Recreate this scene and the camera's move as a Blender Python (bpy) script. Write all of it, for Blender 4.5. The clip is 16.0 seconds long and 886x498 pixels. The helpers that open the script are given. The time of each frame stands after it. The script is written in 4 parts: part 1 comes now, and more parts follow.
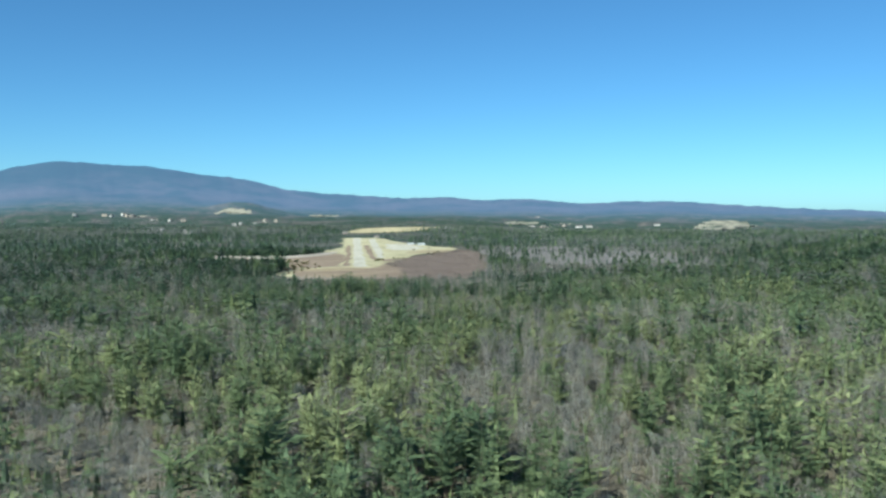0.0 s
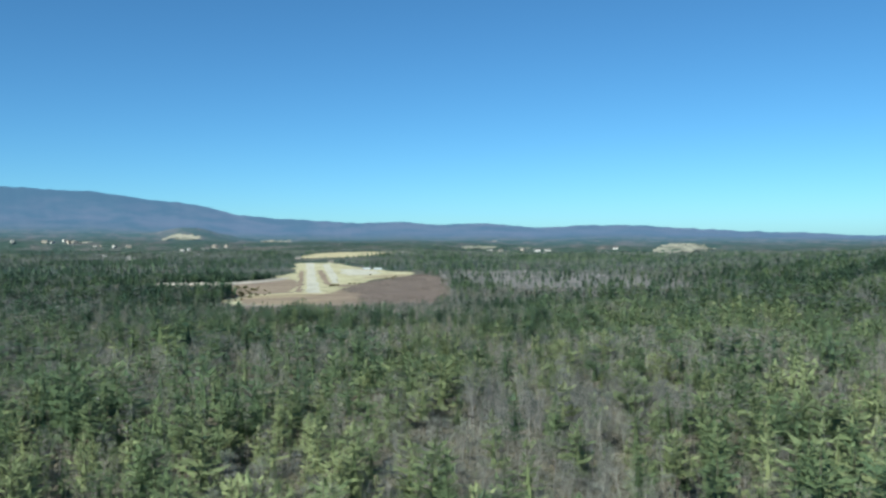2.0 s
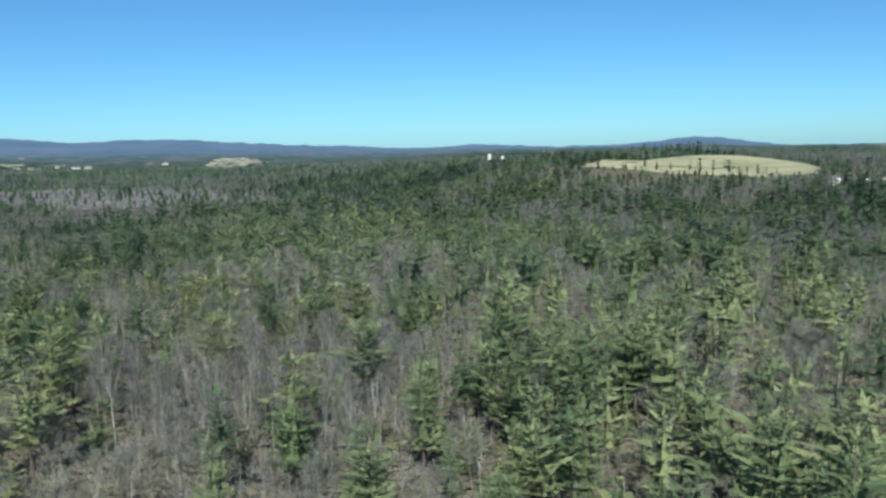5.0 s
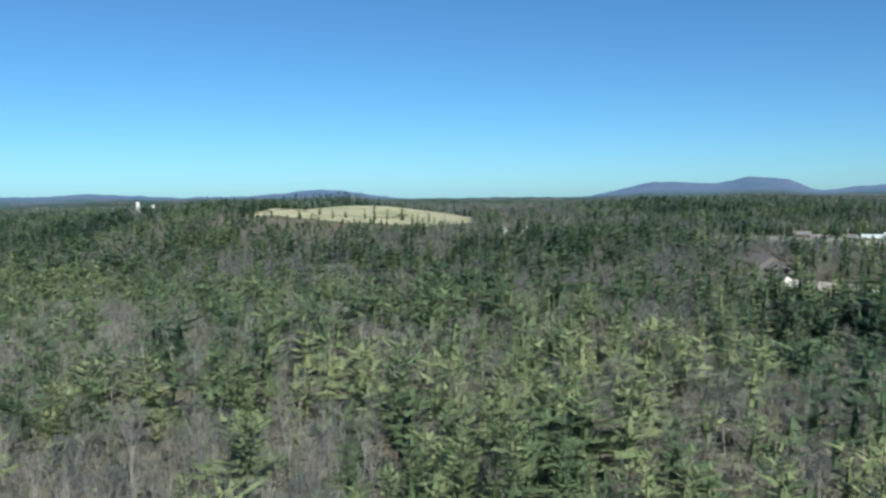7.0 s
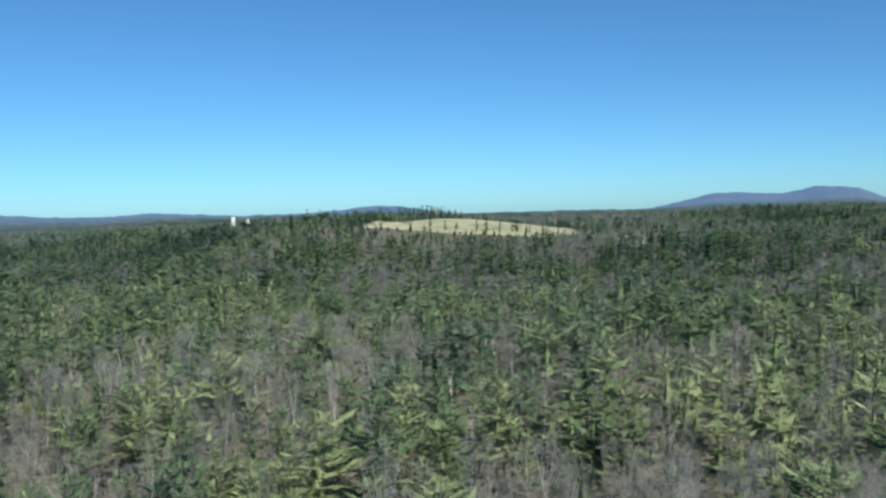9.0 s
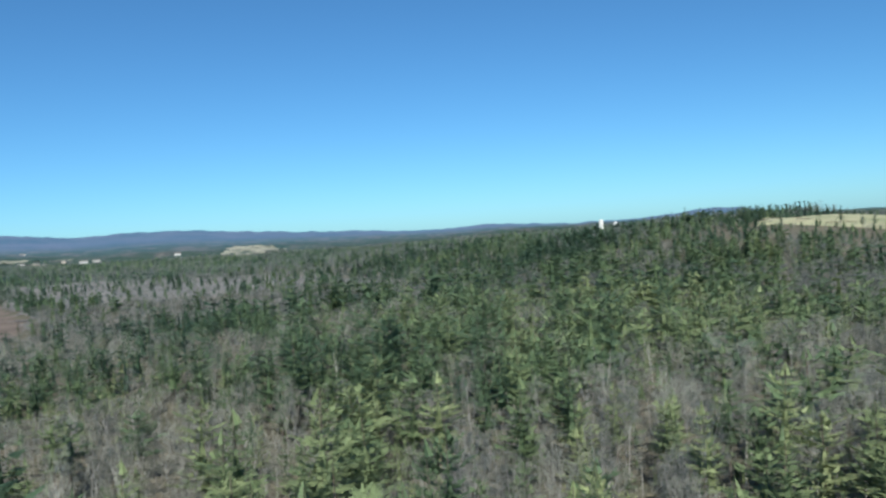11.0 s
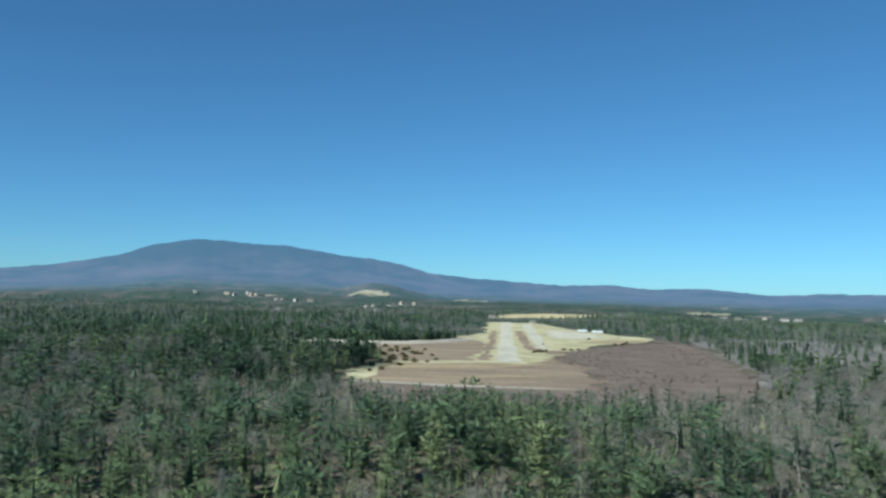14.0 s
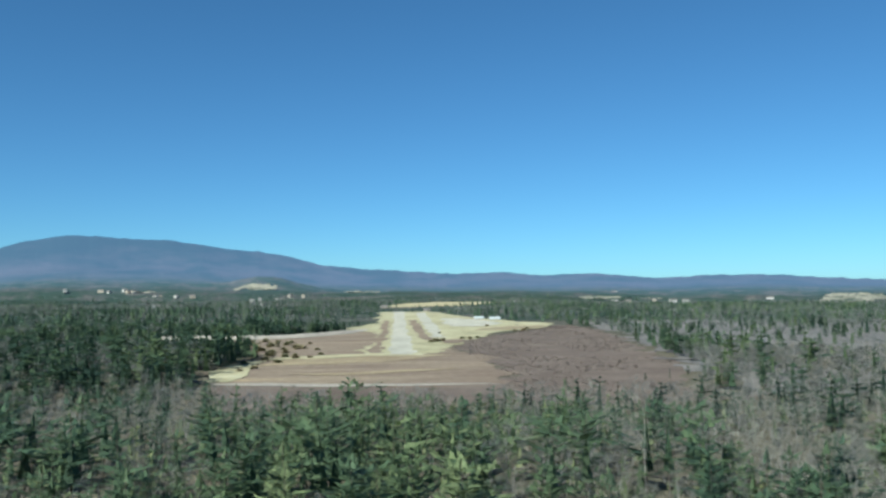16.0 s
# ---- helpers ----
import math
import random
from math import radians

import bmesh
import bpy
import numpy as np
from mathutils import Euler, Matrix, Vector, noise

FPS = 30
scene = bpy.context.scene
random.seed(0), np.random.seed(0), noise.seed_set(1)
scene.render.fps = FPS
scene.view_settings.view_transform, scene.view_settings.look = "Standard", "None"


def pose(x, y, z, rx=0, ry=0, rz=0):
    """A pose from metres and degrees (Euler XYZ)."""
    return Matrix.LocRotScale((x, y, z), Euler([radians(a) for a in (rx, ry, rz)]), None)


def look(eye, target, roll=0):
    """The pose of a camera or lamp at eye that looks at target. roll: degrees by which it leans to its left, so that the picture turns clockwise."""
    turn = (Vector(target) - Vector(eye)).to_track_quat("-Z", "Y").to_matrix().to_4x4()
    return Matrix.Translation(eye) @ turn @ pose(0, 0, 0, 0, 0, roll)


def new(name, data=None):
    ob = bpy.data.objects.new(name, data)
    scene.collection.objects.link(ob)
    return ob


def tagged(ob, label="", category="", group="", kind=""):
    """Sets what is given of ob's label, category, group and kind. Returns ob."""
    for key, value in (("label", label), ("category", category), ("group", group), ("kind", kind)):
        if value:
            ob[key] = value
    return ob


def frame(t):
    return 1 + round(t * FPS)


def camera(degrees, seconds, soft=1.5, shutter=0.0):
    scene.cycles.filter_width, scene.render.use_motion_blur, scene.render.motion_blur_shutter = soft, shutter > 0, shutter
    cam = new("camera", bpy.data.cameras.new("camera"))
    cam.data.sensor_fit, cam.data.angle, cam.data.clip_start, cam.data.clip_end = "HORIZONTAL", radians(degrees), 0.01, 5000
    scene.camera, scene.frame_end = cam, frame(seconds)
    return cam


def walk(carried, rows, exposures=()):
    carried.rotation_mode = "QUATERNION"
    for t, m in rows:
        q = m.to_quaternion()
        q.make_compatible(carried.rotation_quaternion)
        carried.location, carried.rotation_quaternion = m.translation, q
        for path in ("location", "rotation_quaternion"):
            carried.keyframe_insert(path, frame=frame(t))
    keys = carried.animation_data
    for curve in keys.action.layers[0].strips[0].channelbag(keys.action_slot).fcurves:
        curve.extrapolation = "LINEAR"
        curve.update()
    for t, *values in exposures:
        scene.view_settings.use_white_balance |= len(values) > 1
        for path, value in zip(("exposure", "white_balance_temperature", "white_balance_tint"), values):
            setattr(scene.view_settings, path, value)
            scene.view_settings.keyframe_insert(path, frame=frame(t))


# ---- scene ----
cam = camera(54.37, 16.0, soft=2.6)

PATH = [
    (0.0, pose(-0.83, 0.00, 72.23, 87.484, 0.285, -5.292)),
    (0.5, pose(-0.78, 17.50, 70.90, 87.705, 2.551, -5.087)),
    (1.0, pose(-0.73, 35.00, 69.60, 88.027, 2.700, -5.548)),
    (1.5, pose(-0.68, 52.50, 68.32, 88.928, 1.534, -6.620)),
    (2.0, pose(-0.62, 70.00, 67.07, 89.167, 0.591, -8.329)),
    (2.5, pose(-0.57, 87.50, 65.83, 87.828, -0.814, -7.985)),
    (3.0, pose(-0.51, 105.00, 64.62, 87.388, -0.211, -7.282)),
    (3.5, pose(-0.45, 122.50, 63.42, 88.001, 0.536, -9.171)),
    (4.0, pose(-0.39, 140.00, 62.25, 87.023, -0.644, -18.734)),
    (4.5, pose(-0.33, 157.50, 61.09, 84.864, 0.022, -30.409)),
    (5.0, pose(-0.27, 175.00, 59.95, 83.146, 1.237, -38.046)),
    (5.2, pose(-0.25, 182.00, 59.50, 83.382, 1.452, -40.904)),
    (7.3, pose(-0.05, 255.50, 54.92, 87.027, 0.443, -65.674)),
    (7.5, pose(-0.03, 262.50, 54.50, 87.501, 0.620, -66.853)),
    (8.0, pose(0.00, 280.00, 53.46, 88.015, 1.511, -66.652)),
    (8.5, pose(0.03, 297.50, 52.43, 87.367, 1.700, -64.283)),
    (9.0, pose(0.05, 315.00, 51.41, 87.344, 1.308, -59.944)),
    (9.5, pose(0.06, 332.50, 50.40, 87.586, -0.260, -56.205)),
    (10.0, pose(0.06, 350.00, 49.40, 87.787, 0.138, -52.453)),
    (10.2, pose(0.06, 357.00, 49.00, 87.786, 0.853, -50.613)),
    (12.3, pose(-0.05, 430.50, 44.94, 91.630, 1.680, -18.589)),
    (12.5, pose(-0.08, 437.50, 44.56, 91.883, 0.574, -16.739)),
    (13.0, pose(-0.14, 455.00, 43.61, 92.391, -1.107, -9.167)),
    (13.5, pose(-0.22, 472.50, 42.68, 92.950, -1.722, -0.191)),
    (14.0, pose(-0.31, 490.00, 41.74, 93.642, -1.092, 4.782)),
    (14.5, pose(-0.41, 507.50, 40.81, 93.145, 0.552, 7.526)),
    (15.0, pose(-0.54, 525.00, 39.89, 92.363, 2.115, 5.942)),
    (15.5, pose(-0.67, 542.50, 38.97, 91.997, 2.248, 1.378)),
    (16.0, pose(-0.83, 560.00, 38.05, 93.076, 0.719, -2.318)),
]
walk(cam, PATH, [(0.0, 0.9, 6200, 0), (2.0, 0.8, 6200, 0), (3.0, 0.76, 6200, 0), (5.0, 0.72, 6250, 5), (7.5, 0.76, 6250, 7), (10.0, 0.74, 6250, 7), (12.5, 0.72, 6200, 1), (13.5, 0.73, 6200, 0), (14.0, 0.67, 6200, 0), (14.5, 0.88, 6200, 0), (15.1, 0.84, 6200, 0), (16.0, 0.74, 6200, 0)])

# ---------------------------------------------------------------- world and sun
SUN_AZ, SUN_EL = 217.0, 40.0      # degrees clockwise from +y, and above the horizon
world = bpy.data.worlds.new("sky")
scene.world = world
world.use_nodes = True
wn = world.node_tree
sky = wn.nodes.new("ShaderNodeTexSky")
sky.sky_type = "NISHITA"
sky.sun_disc = False
sky.sun_elevation, sky.sun_rotation = radians(SUN_EL), radians(SUN_AZ)
sky.altitude, sky.air_density, sky.dust_density, sky.ozone_density = 400, 0.75, 0.4, 8.0
wn.nodes["Background"].inputs["Strength"].default_value = 0.076
tone = wn.nodes.new("ShaderNodeMix")
tone.data_type, tone.blend_type = "RGBA", "MULTIPLY"
tone.inputs[0].default_value, tone.inputs[7].default_value = 1.0, (0.67, 0.93, 0.935, 1)      # the clear spring sky is a deep cyan blue
wn.links.new(sky.outputs[0], tone.inputs[6])
wn.links.new(tone.outputs[2], wn.nodes["Background"].inputs["Color"])
sun = new("sun", bpy.data.lights.new("sun", "SUN"))
sun.data.energy, sun.data.angle, sun.data.color = 5.0, radians(0.53), (1.0, 0.95, 0.86)
to_sun = Vector((math.sin(radians(SUN_AZ)) * math.cos(radians(SUN_EL)), math.cos(radians(SUN_AZ)) * math.cos(radians(SUN_EL)), math.sin(radians(SUN_EL))))
sun.matrix_world = look(to_sun * 100, (0, 0, 0))

# ---------------------------------------------------------------- materials
def nodes_of(name):
    m = bpy.data.materials.new(name)
    m.use_nodes = True
    nt = m.node_tree
    return m, nt, nt.nodes["Principled BSDF"]


def noise_node(nt, scale, detail=4.0, rough=0.6, stretch=None):
    geo = nt.nodes.new("ShaderNodeNewGeometry")
    tex = nt.nodes.new("ShaderNodeTexNoise")
    tex.inputs["Scale"].default_value = scale
    tex.inputs["Detail"].default_value = detail
    tex.inputs["Roughness"].default_value = rough
    if stretch:
        mul = nt.nodes.new("ShaderNodeVectorMath")
        mul.operation = "MULTIPLY"
        mul.inputs[1].default_value = stretch
        nt.links.new(geo.outputs["Position"], mul.inputs[0])
        nt.links.new(mul.outputs[0], tex.inputs["Vector"])
    else:
        nt.links.new(geo.outputs["Position"], tex.inputs["Vector"])
    return tex.outputs["Fac"]


def ramp(nt, fac, stops):
    r = nt.nodes.new("ShaderNodeValToRGB")
    while len(r.color_ramp.elements) < len(stops):
        r.color_ramp.elements.new(0.5)
    for e, (p, c) in zip(r.color_ramp.elements, stops):
        e.position, e.color = p, (*c, 1)
    nt.links.new(fac, r.inputs[0])
    return r.outputs[0]


def mix(nt, fac, a, b, blend="MIX"):
    m = nt.nodes.new("ShaderNodeMix")
    m.data_type, m.blend_type = "RGBA", blend
    for sock, v in ((m.inputs[0], fac), (m.inputs[6], a), (m.inputs[7], b)):
        if isinstance(v, (int, float)):
            sock.default_value = v
        elif isinstance(v, tuple):
            sock.default_value = (*v, 1)
        else:
            nt.links.new(v, sock)
    return m.outputs[2]


def finish(nt, bsdf, colour, rough=0.85, bump=None, strength=0.4, dist=0.5, spec=0.2):
    nt.links.new(colour, bsdf.inputs["Base Color"])
    bsdf.inputs["Roughness"].default_value = rough
    bsdf.inputs["Specular IOR Level"].default_value = spec
    if bump is not None:
        b = nt.nodes.new("ShaderNodeBump")
        b.inputs["Strength"].default_value, b.inputs["Distance"].default_value = strength, dist
        nt.links.new(bump, b.inputs["Height"])
        nt.links.new(b.outputs[0], bsdf.inputs["Normal"])


def patchy(name, stops, big, small, dark, rough=0.9, strength=0.4, dist=0.5, stretch=None):
    """A ground surface: patches of colour at one scale, grain at a finer one."""
    m, nt, bsdf = nodes_of(name)
    a = noise_node(nt, big, 5, 0.65, stretch)
    g = noise_node(nt, small, 3, 0.7)
    col = mix(nt, ramp(nt, g, [(0.35, (0.0, 0.0, 0.0)), (0.65, (1.0, 1.0, 1.0))]), mix(nt, 1.0, ramp(nt, a, stops), dark, "MULTIPLY"), ramp(nt, a, stops))
    finish(nt, bsdf, col, rough, g, strength, dist)
    return m


def foliage(name, stops, through_light=0.0, gaps=0.0, grain=3.0, stretch=None):
    """Needles or leaves: each tree has a tint, each spray a small change of its own."""
    m, nt, bsdf = nodes_of(name)
    at = nt.nodes.new("ShaderNodeAttribute")
    at.attribute_name = "tint"
    info = nt.nodes.new("ShaderNodeObjectInfo")
    geo = nt.nodes.new("ShaderNodeNewGeometry")
    single = nt.nodes.new("ShaderNodeMath")       # a tree of its own has no tint attribute
    single.operation = "LESS_THAN"
    single.inputs[1].default_value = 0.004
    nt.links.new(at.outputs["Fac"], single.inputs[0])
    fr = nt.nodes.new("ShaderNodeMath")
    fr.operation = "MULTIPLY_ADD"
    nt.links.new(single.outputs[0], fr.inputs[0])
    own = nt.nodes.new("ShaderNodeMapRange")
    own.inputs[3].default_value, own.inputs[4].default_value = 0.4, 0.98
    nt.links.new(info.outputs["Random"], own.inputs[0])
    nt.links.new(own.outputs[0], fr.inputs[1])
    nt.links.new(at.outputs["Fac"], fr.inputs[2])
    tint = ramp(nt, fr.outputs[0], stops)
    spray = ramp(nt, geo.outputs["Random Per Island"], [(0.0, (0.6, 0.62, 0.6)), (1.0, (1.34, 1.32, 1.25))])
    col = mix(nt, 1.0, tint, spray, "MULTIPLY")
    finish(nt, bsdf, col, 0.65, spec=0.25)
    if through_light:
        tr = nt.nodes.new("ShaderNodeBsdfTranslucent")
        nt.links.new(col, tr.inputs["Color"])
        both = nt.nodes.new("ShaderNodeMixShader")
        both.inputs[0].default_value = through_light
        nt.links.new(bsdf.outputs[0], both.inputs[1])
        nt.links.new(tr.outputs[0], both.inputs[2])
        nt.links.new(both.outputs[0], nt.nodes["Material Output"].inputs["Surface"])
    if gaps:
        # the air between needles and twigs
        solid = nt.nodes.new("ShaderNodeMath")
        solid.operation = "GREATER_THAN"
        solid.inputs[1].default_value = gaps
        nt.links.new(noise_node(nt, grain, 2, 0.6, stretch), solid.inputs[0])
        air = nt.nodes.new("ShaderNodeBsdfTransparent")
        lace = nt.nodes.new("ShaderNodeMixShader")
        whole = nt.nodes["Material Output"].inputs["Surface"].links[0].from_socket
        nt.links.new(solid.outputs[0], lace.inputs[0])
        nt.links.new(air.outputs[0], lace.inputs[1])
        nt.links.new(whole, lace.inputs[2])
        nt.links.new(lace.outputs[0], nt.nodes["Material Output"].inputs["Surface"])
    return m


NEEDLES = [(0.0, (0.031, 0.060, 0.044)), (0.3, (0.058, 0.100, 0.063)), (0.6, (0.112, 0.160, 0.083)), (1.0, (0.24, 0.276, 0.144))]
M_needle = foliage("pine_needles", NEEDLES, 0.28, 0.42, 2.6, (1.0, 1.0, 2.0))
M_far_pine = foliage("far_pine_canopy", NEEDLES, 0.35)
M_mixed = foliage("pine_canopy", NEEDLES, 0.45, 0.4, 3.0)
M_dark_needle = foliage("dark_pine_needles", [(0.0, (0.022, 0.046, 0.030)), (0.5, (0.040, 0.072, 0.042)), (1.0, (0.068, 0.098, 0.054))], 0.25, 0.36, 2.6, (1.0, 1.0, 2.0))
M_bark = patchy("pine_bark", [(0.3, (0.10, 0.08, 0.065)), (0.7, (0.18, 0.15, 0.125))], 0.8, 6, (0.6, 0.6, 0.6))
# the blue-grey stops at 0.3 and 0.55 hold the haze of far stands
M_twig = foliage("bare_twigs", [(0.0, (0.245, 0.220, 0.180)), (0.3, (0.210, 0.218, 0.212)), (0.55, (0.172, 0.183, 0.185)), (0.8, (0.25, 0.25, 0.222)), (1.0, (0.31, 0.318, 0.288))], 0.45, 0.59, 2.4, (5.0, 5.0, 2.0))
M_grey_bark = patchy("grey_bark", [(0.3, (0.26, 0.255, 0.24)), (0.7, (0.42, 0.41, 0.385))], 0.6, 5, (0.6, 0.6, 0.6))
M_bog = patchy("bog_heath", [(0.25, (0.108, 0.084, 0.070)), (0.5, (0.146, 0.116, 0.098)), (0.75, (0.192, 0.160, 0.134))], 0.022, 0.4, (0.75, 0.74, 0.74), strength=0.6, dist=0.6)
M_meadow = patchy("dry_marsh_grass", [(0.3, (0.135, 0.095, 0.075)), (0.46, (0.205, 0.162, 0.126)), (0.6, (0.255, 0.208, 0.155)), (0.75, (0.36, 0.29, 0.19))], 0.022, 0.25, (0.75, 0.73, 0.7), strength=0.5, stretch=(0.4, 1.5, 1.0))
M_straw = patchy("straw_grass", [(0.3, (0.20, 0.155, 0.105)), (0.5, (0.29, 0.24, 0.16)), (0.7, (0.37, 0.32, 0.21))], 0.04, 0.3, (0.75, 0.73, 0.7), stretch=(0.5, 1.5, 1.0))
M_sand = patchy("bare_sand", [(0.28, (0.21, 0.195, 0.125)), (0.45, (0.345, 0.33, 0.21)), (0.6, (0.42, 0.40, 0.265)), (0.75, (0.50, 0.485, 0.36))], 0.022, 0.2, (0.8, 0.79, 0.76), strength=0.4)
M_runway = patchy("gravel_runway", [(0.3, (0.33, 0.33, 0.28)), (0.5, (0.40, 0.39, 0.33)), (0.7, (0.46, 0.44, 0.37))], 0.03, 0.3, (0.85, 0.85, 0.85), stretch=(2.0, 0.5, 1.0))
M_road = patchy("pale_gravel_road", [(0.3, (0.306, 0.281, 0.244)), (0.7, (0.408, 0.383, 0.331))], 0.05, 0.5, (0.680, 0.680, 0.696))
M_field = patchy("dry_hay_field", [(0.25, (0.340, 0.289, 0.165)), (0.5, (0.425, 0.374, 0.235)), (0.75, (0.323, 0.315, 0.174))], 0.012, 0.12, (0.82, 0.82, 0.8), stretch=(1.0, 2.0, 1.0))

# ---------------------------------------------------------------- the lie of the land
def smooth(u):
    u = np.clip(u, 0.0, 1.0)
    return u * u * (3 - 2 * u)


def value_noise(x, y, cell, seed=0):
    """Smooth noise from 0 to 1 on a grid of cells."""
    x, y = np.asarray(x, float) / cell, np.asarray(y, float) / cell
    ix, iy = np.floor(x), np.floor(y)
    fx, fy = smooth(x - ix), smooth(y - iy)

    def corner(a, b):
        v = np.sin(a * 127.1 + b * 311.7 + seed * 74.7) * 43758.5453
        return v - np.floor(v)
    return (corner(ix, iy) * (1 - fx) + corner(ix + 1, iy) * fx) * (1 - fy) + (corner(ix, iy + 1) * (1 - fx) + corner(ix + 1, iy + 1) * fx) * fy


CENTRE_Y, RIM = 280.0, 4650.0
# heights of the far ridge in metres: every 1.5 degrees of bearing from -36 to 30, every 2 degrees from 33 to 99
MOUNTAIN = [164, 164, 164, 166, 174, 186, 206, 231, 256, 303, 330, 346, 333, 326, 324, 313, 293, 277, 264, 247, 210, 187, 180, 168, 163,
            155, 149, 149, 151, 136, 136, 140, 135, 124, 115, 113, 121, 121, 124, 114, 104, 98, 89, 81, 75]
LOW_HILLS = [65, 54, 50, 51, 63, 54, 43, 40, 43, 44, 62, 78, 72, 42, 24, 22, 20, 18, 20, 24, 32, 60, 103, 98, 91, 126, 114, 50, 70, 82, 80, 78, 75, 70]


def skyline(az):
    bearings = np.concatenate([np.arange(-36, 31.5, 1.5), np.arange(33, 100, 2.0)])
    heights = np.array(MOUNTAIN + LOW_HILLS, float)
    z = sum(w * np.interp(az + d, bearings, heights) for d, w in ((-0.45, 0.25), (0.0, 0.5), (0.45, 0.25)))
    return z + 5.0 * (value_noise(az, 0 * az, 0.9, 5) - 0.5) + 5.0 * (value_noise(az, 0 * az, 0.4, 6) - 0.5) + 2.5 * (value_noise(az, 0 * az, 0.13, 9) - 0.5)


def cleared(x, y):
    """How far a far place lies on open fields: 0 in the woods, 1 on the grass."""
    m = np.zeros(np.shape(x))
    for _, rows in FAR_FIELDS:
        r = np.array(rows, float)
        cx, cy, hx, hy = (r[:, 1].min() + r[:, 2].max()) / 2, (r[0, 0] + r[-1, 0]) / 2, np.ptp(r[:, 1:]) / 2, np.ptp(r[:, 0]) / 2
        m = np.maximum(m, smooth((hx + 60 - np.abs(x - cx)) / 50) * smooth((hy + 60 - np.abs(y - cy)) / 50))
    return m


def height(x, y):
    """Height of the ground."""
    x, y = np.asarray(x, float), np.asarray(y, float)
    z = 11 * smooth((y - 1450) / 530) + 7 * smooth((y - 1980) / 900)
    z = z * (1 - 0.75 * smooth((x - 200) / 300))
    z = z + (10 + 10 * smooth((y - 350) / 250)) * smooth((x - 420) / 350) * (1 - smooth((y - 1120) / 600) * smooth((1250 - x) / 250)) * (1 - smooth((y - 1500) / 900))
    along, across = (x - 900) * 0.93 + (y - 880) * 0.36, (y - 880) * 0.93 - (x - 900) * 0.36
    z = z + (np.clip(16 - 0.012 * along, 8, 22) - 4.5 * np.exp(-((along + 20) / 130) ** 2) + 2.5 * smooth((along - 180) / 120)) * np.exp(-(along / 430) ** 6 - (across / np.where(across < 0, 95, 120)) ** 2)      # the long hill that bears the hay field
    z = z + 16 * smooth((x - 880) / 350) * (1 - smooth((y - 480) / 220))
    z = z - 9 * np.exp(-((x - 810) / 80) ** 2 - ((y - 555) / 60) ** 2)
    open_ground = np.exp(-(((x - 30) / 260) ** 4) - (((y - 1400) / 620) ** 4))
    und = 2.6 + 2.4 * (value_noise(x, y, 90, 1) - 0.5) + 1.2 * (value_noise(x, y, 35, 2) - 0.5)
    z = z + und * (1 - open_ground)
    r, az = np.hypot(x, y - CENTRE_Y), np.degrees(np.arctan2(x, y - CENTRE_Y))
    u = np.clip((r - 2700) / (RIM - 2700), 0, 1.0)
    base = 18 - 28 * smooth((az - 6) / 12) * smooth((45 - az) / 12)
    knolls = 26 * (value_noise(az, r, 7.0, 3) - 0.35) * (value_noise(r, az * 40, 330, 4) + 0.3)
    woods = 1 - cleared(x, y)
    canopy = 7 * value_noise(x, y, 34, 12) + 5 * value_noise(x, y, 17, 13)        # crowns of the far woods
    sky = skyline(az)
    shelf = base + (24 + 0.3 * (sky - 20) - base) * np.clip((r - 2750) / 1150, 0, 1)       # the valley climbs gently to the foot of the hills
    climb = np.clip((r - 3850) / (RIM - 3850), 0, 1.0)
    far = shelf + (sky - shelf) * climb ** 1.7 * (1 + 0.9 * climb * (1 - climb) * (value_noise(az + r / 300, 0 * r, 2.2, 14) - 0.5)) + np.minimum(1, 6 * u) * (1 - u) * (knolls + canopy * woods)
    far = far + 34 * np.exp(-((az + 8.5) / 2.2) ** 2 - ((r - 3500) / 170) ** 2)       # a wooded knoll in the valley
    far = far + 8 * np.exp(-((x - 1370) / 120) ** 2 - ((y - 3130) / 150) ** 2)       # a bare knob
    w = smooth((r - 2300) / 700)
    return z * (1 - w) + far * w


def bare_mesh(name, V, T, M=None, mats=(), tint=None):
    V, T = np.asarray(V, np.float32), np.asarray(T, np.int32)
    me = bpy.data.meshes.new(name)
    me.vertices.add(len(V))
    me.vertices.foreach_set("co", V.ravel())
    me.loops.add(T.size)
    me.loops.foreach_set("vertex_index", T.ravel())
    me.polygons.add(len(T))
    me.polygons.foreach_set("loop_start", np.arange(len(T), dtype=np.int32) * T.shape[1])
    for m in mats:
        me.materials.append(m)
    if M is not None:
        me.polygons.foreach_set("material_index", np.asarray(M, np.int32))
    if tint is not None:
        a = me.attributes.new("tint", "FLOAT", "POINT")
        a.data.foreach_set("value", np.asarray(tint, np.float32))
    me.update(calc_edges=True)
    me.validate()
    return me


def grid_faces(rows, cols):
    a = np.arange((rows - 1) * cols).reshape(rows - 1, cols)[:, :-1].ravel()
    return np.stack([a, a + 1, a + cols + 1, a + cols], 1)


FAR_HILLS = 2900.0


def polar_sheet(name, r, az):
    A, Rr = np.meshgrid(np.radians(az), r)
    X, Y = Rr * np.sin(A), CENTRE_Y + Rr * np.cos(A)
    me = bare_mesh(name, np.stack([X, Y, height(X, Y)], -1).reshape(-1, 3), grid_faces(*X.shape)[:, ::-1])
    me.polygons.foreach_set("use_smooth", np.ones(len(me.polygons), bool))
    return new(name, me)


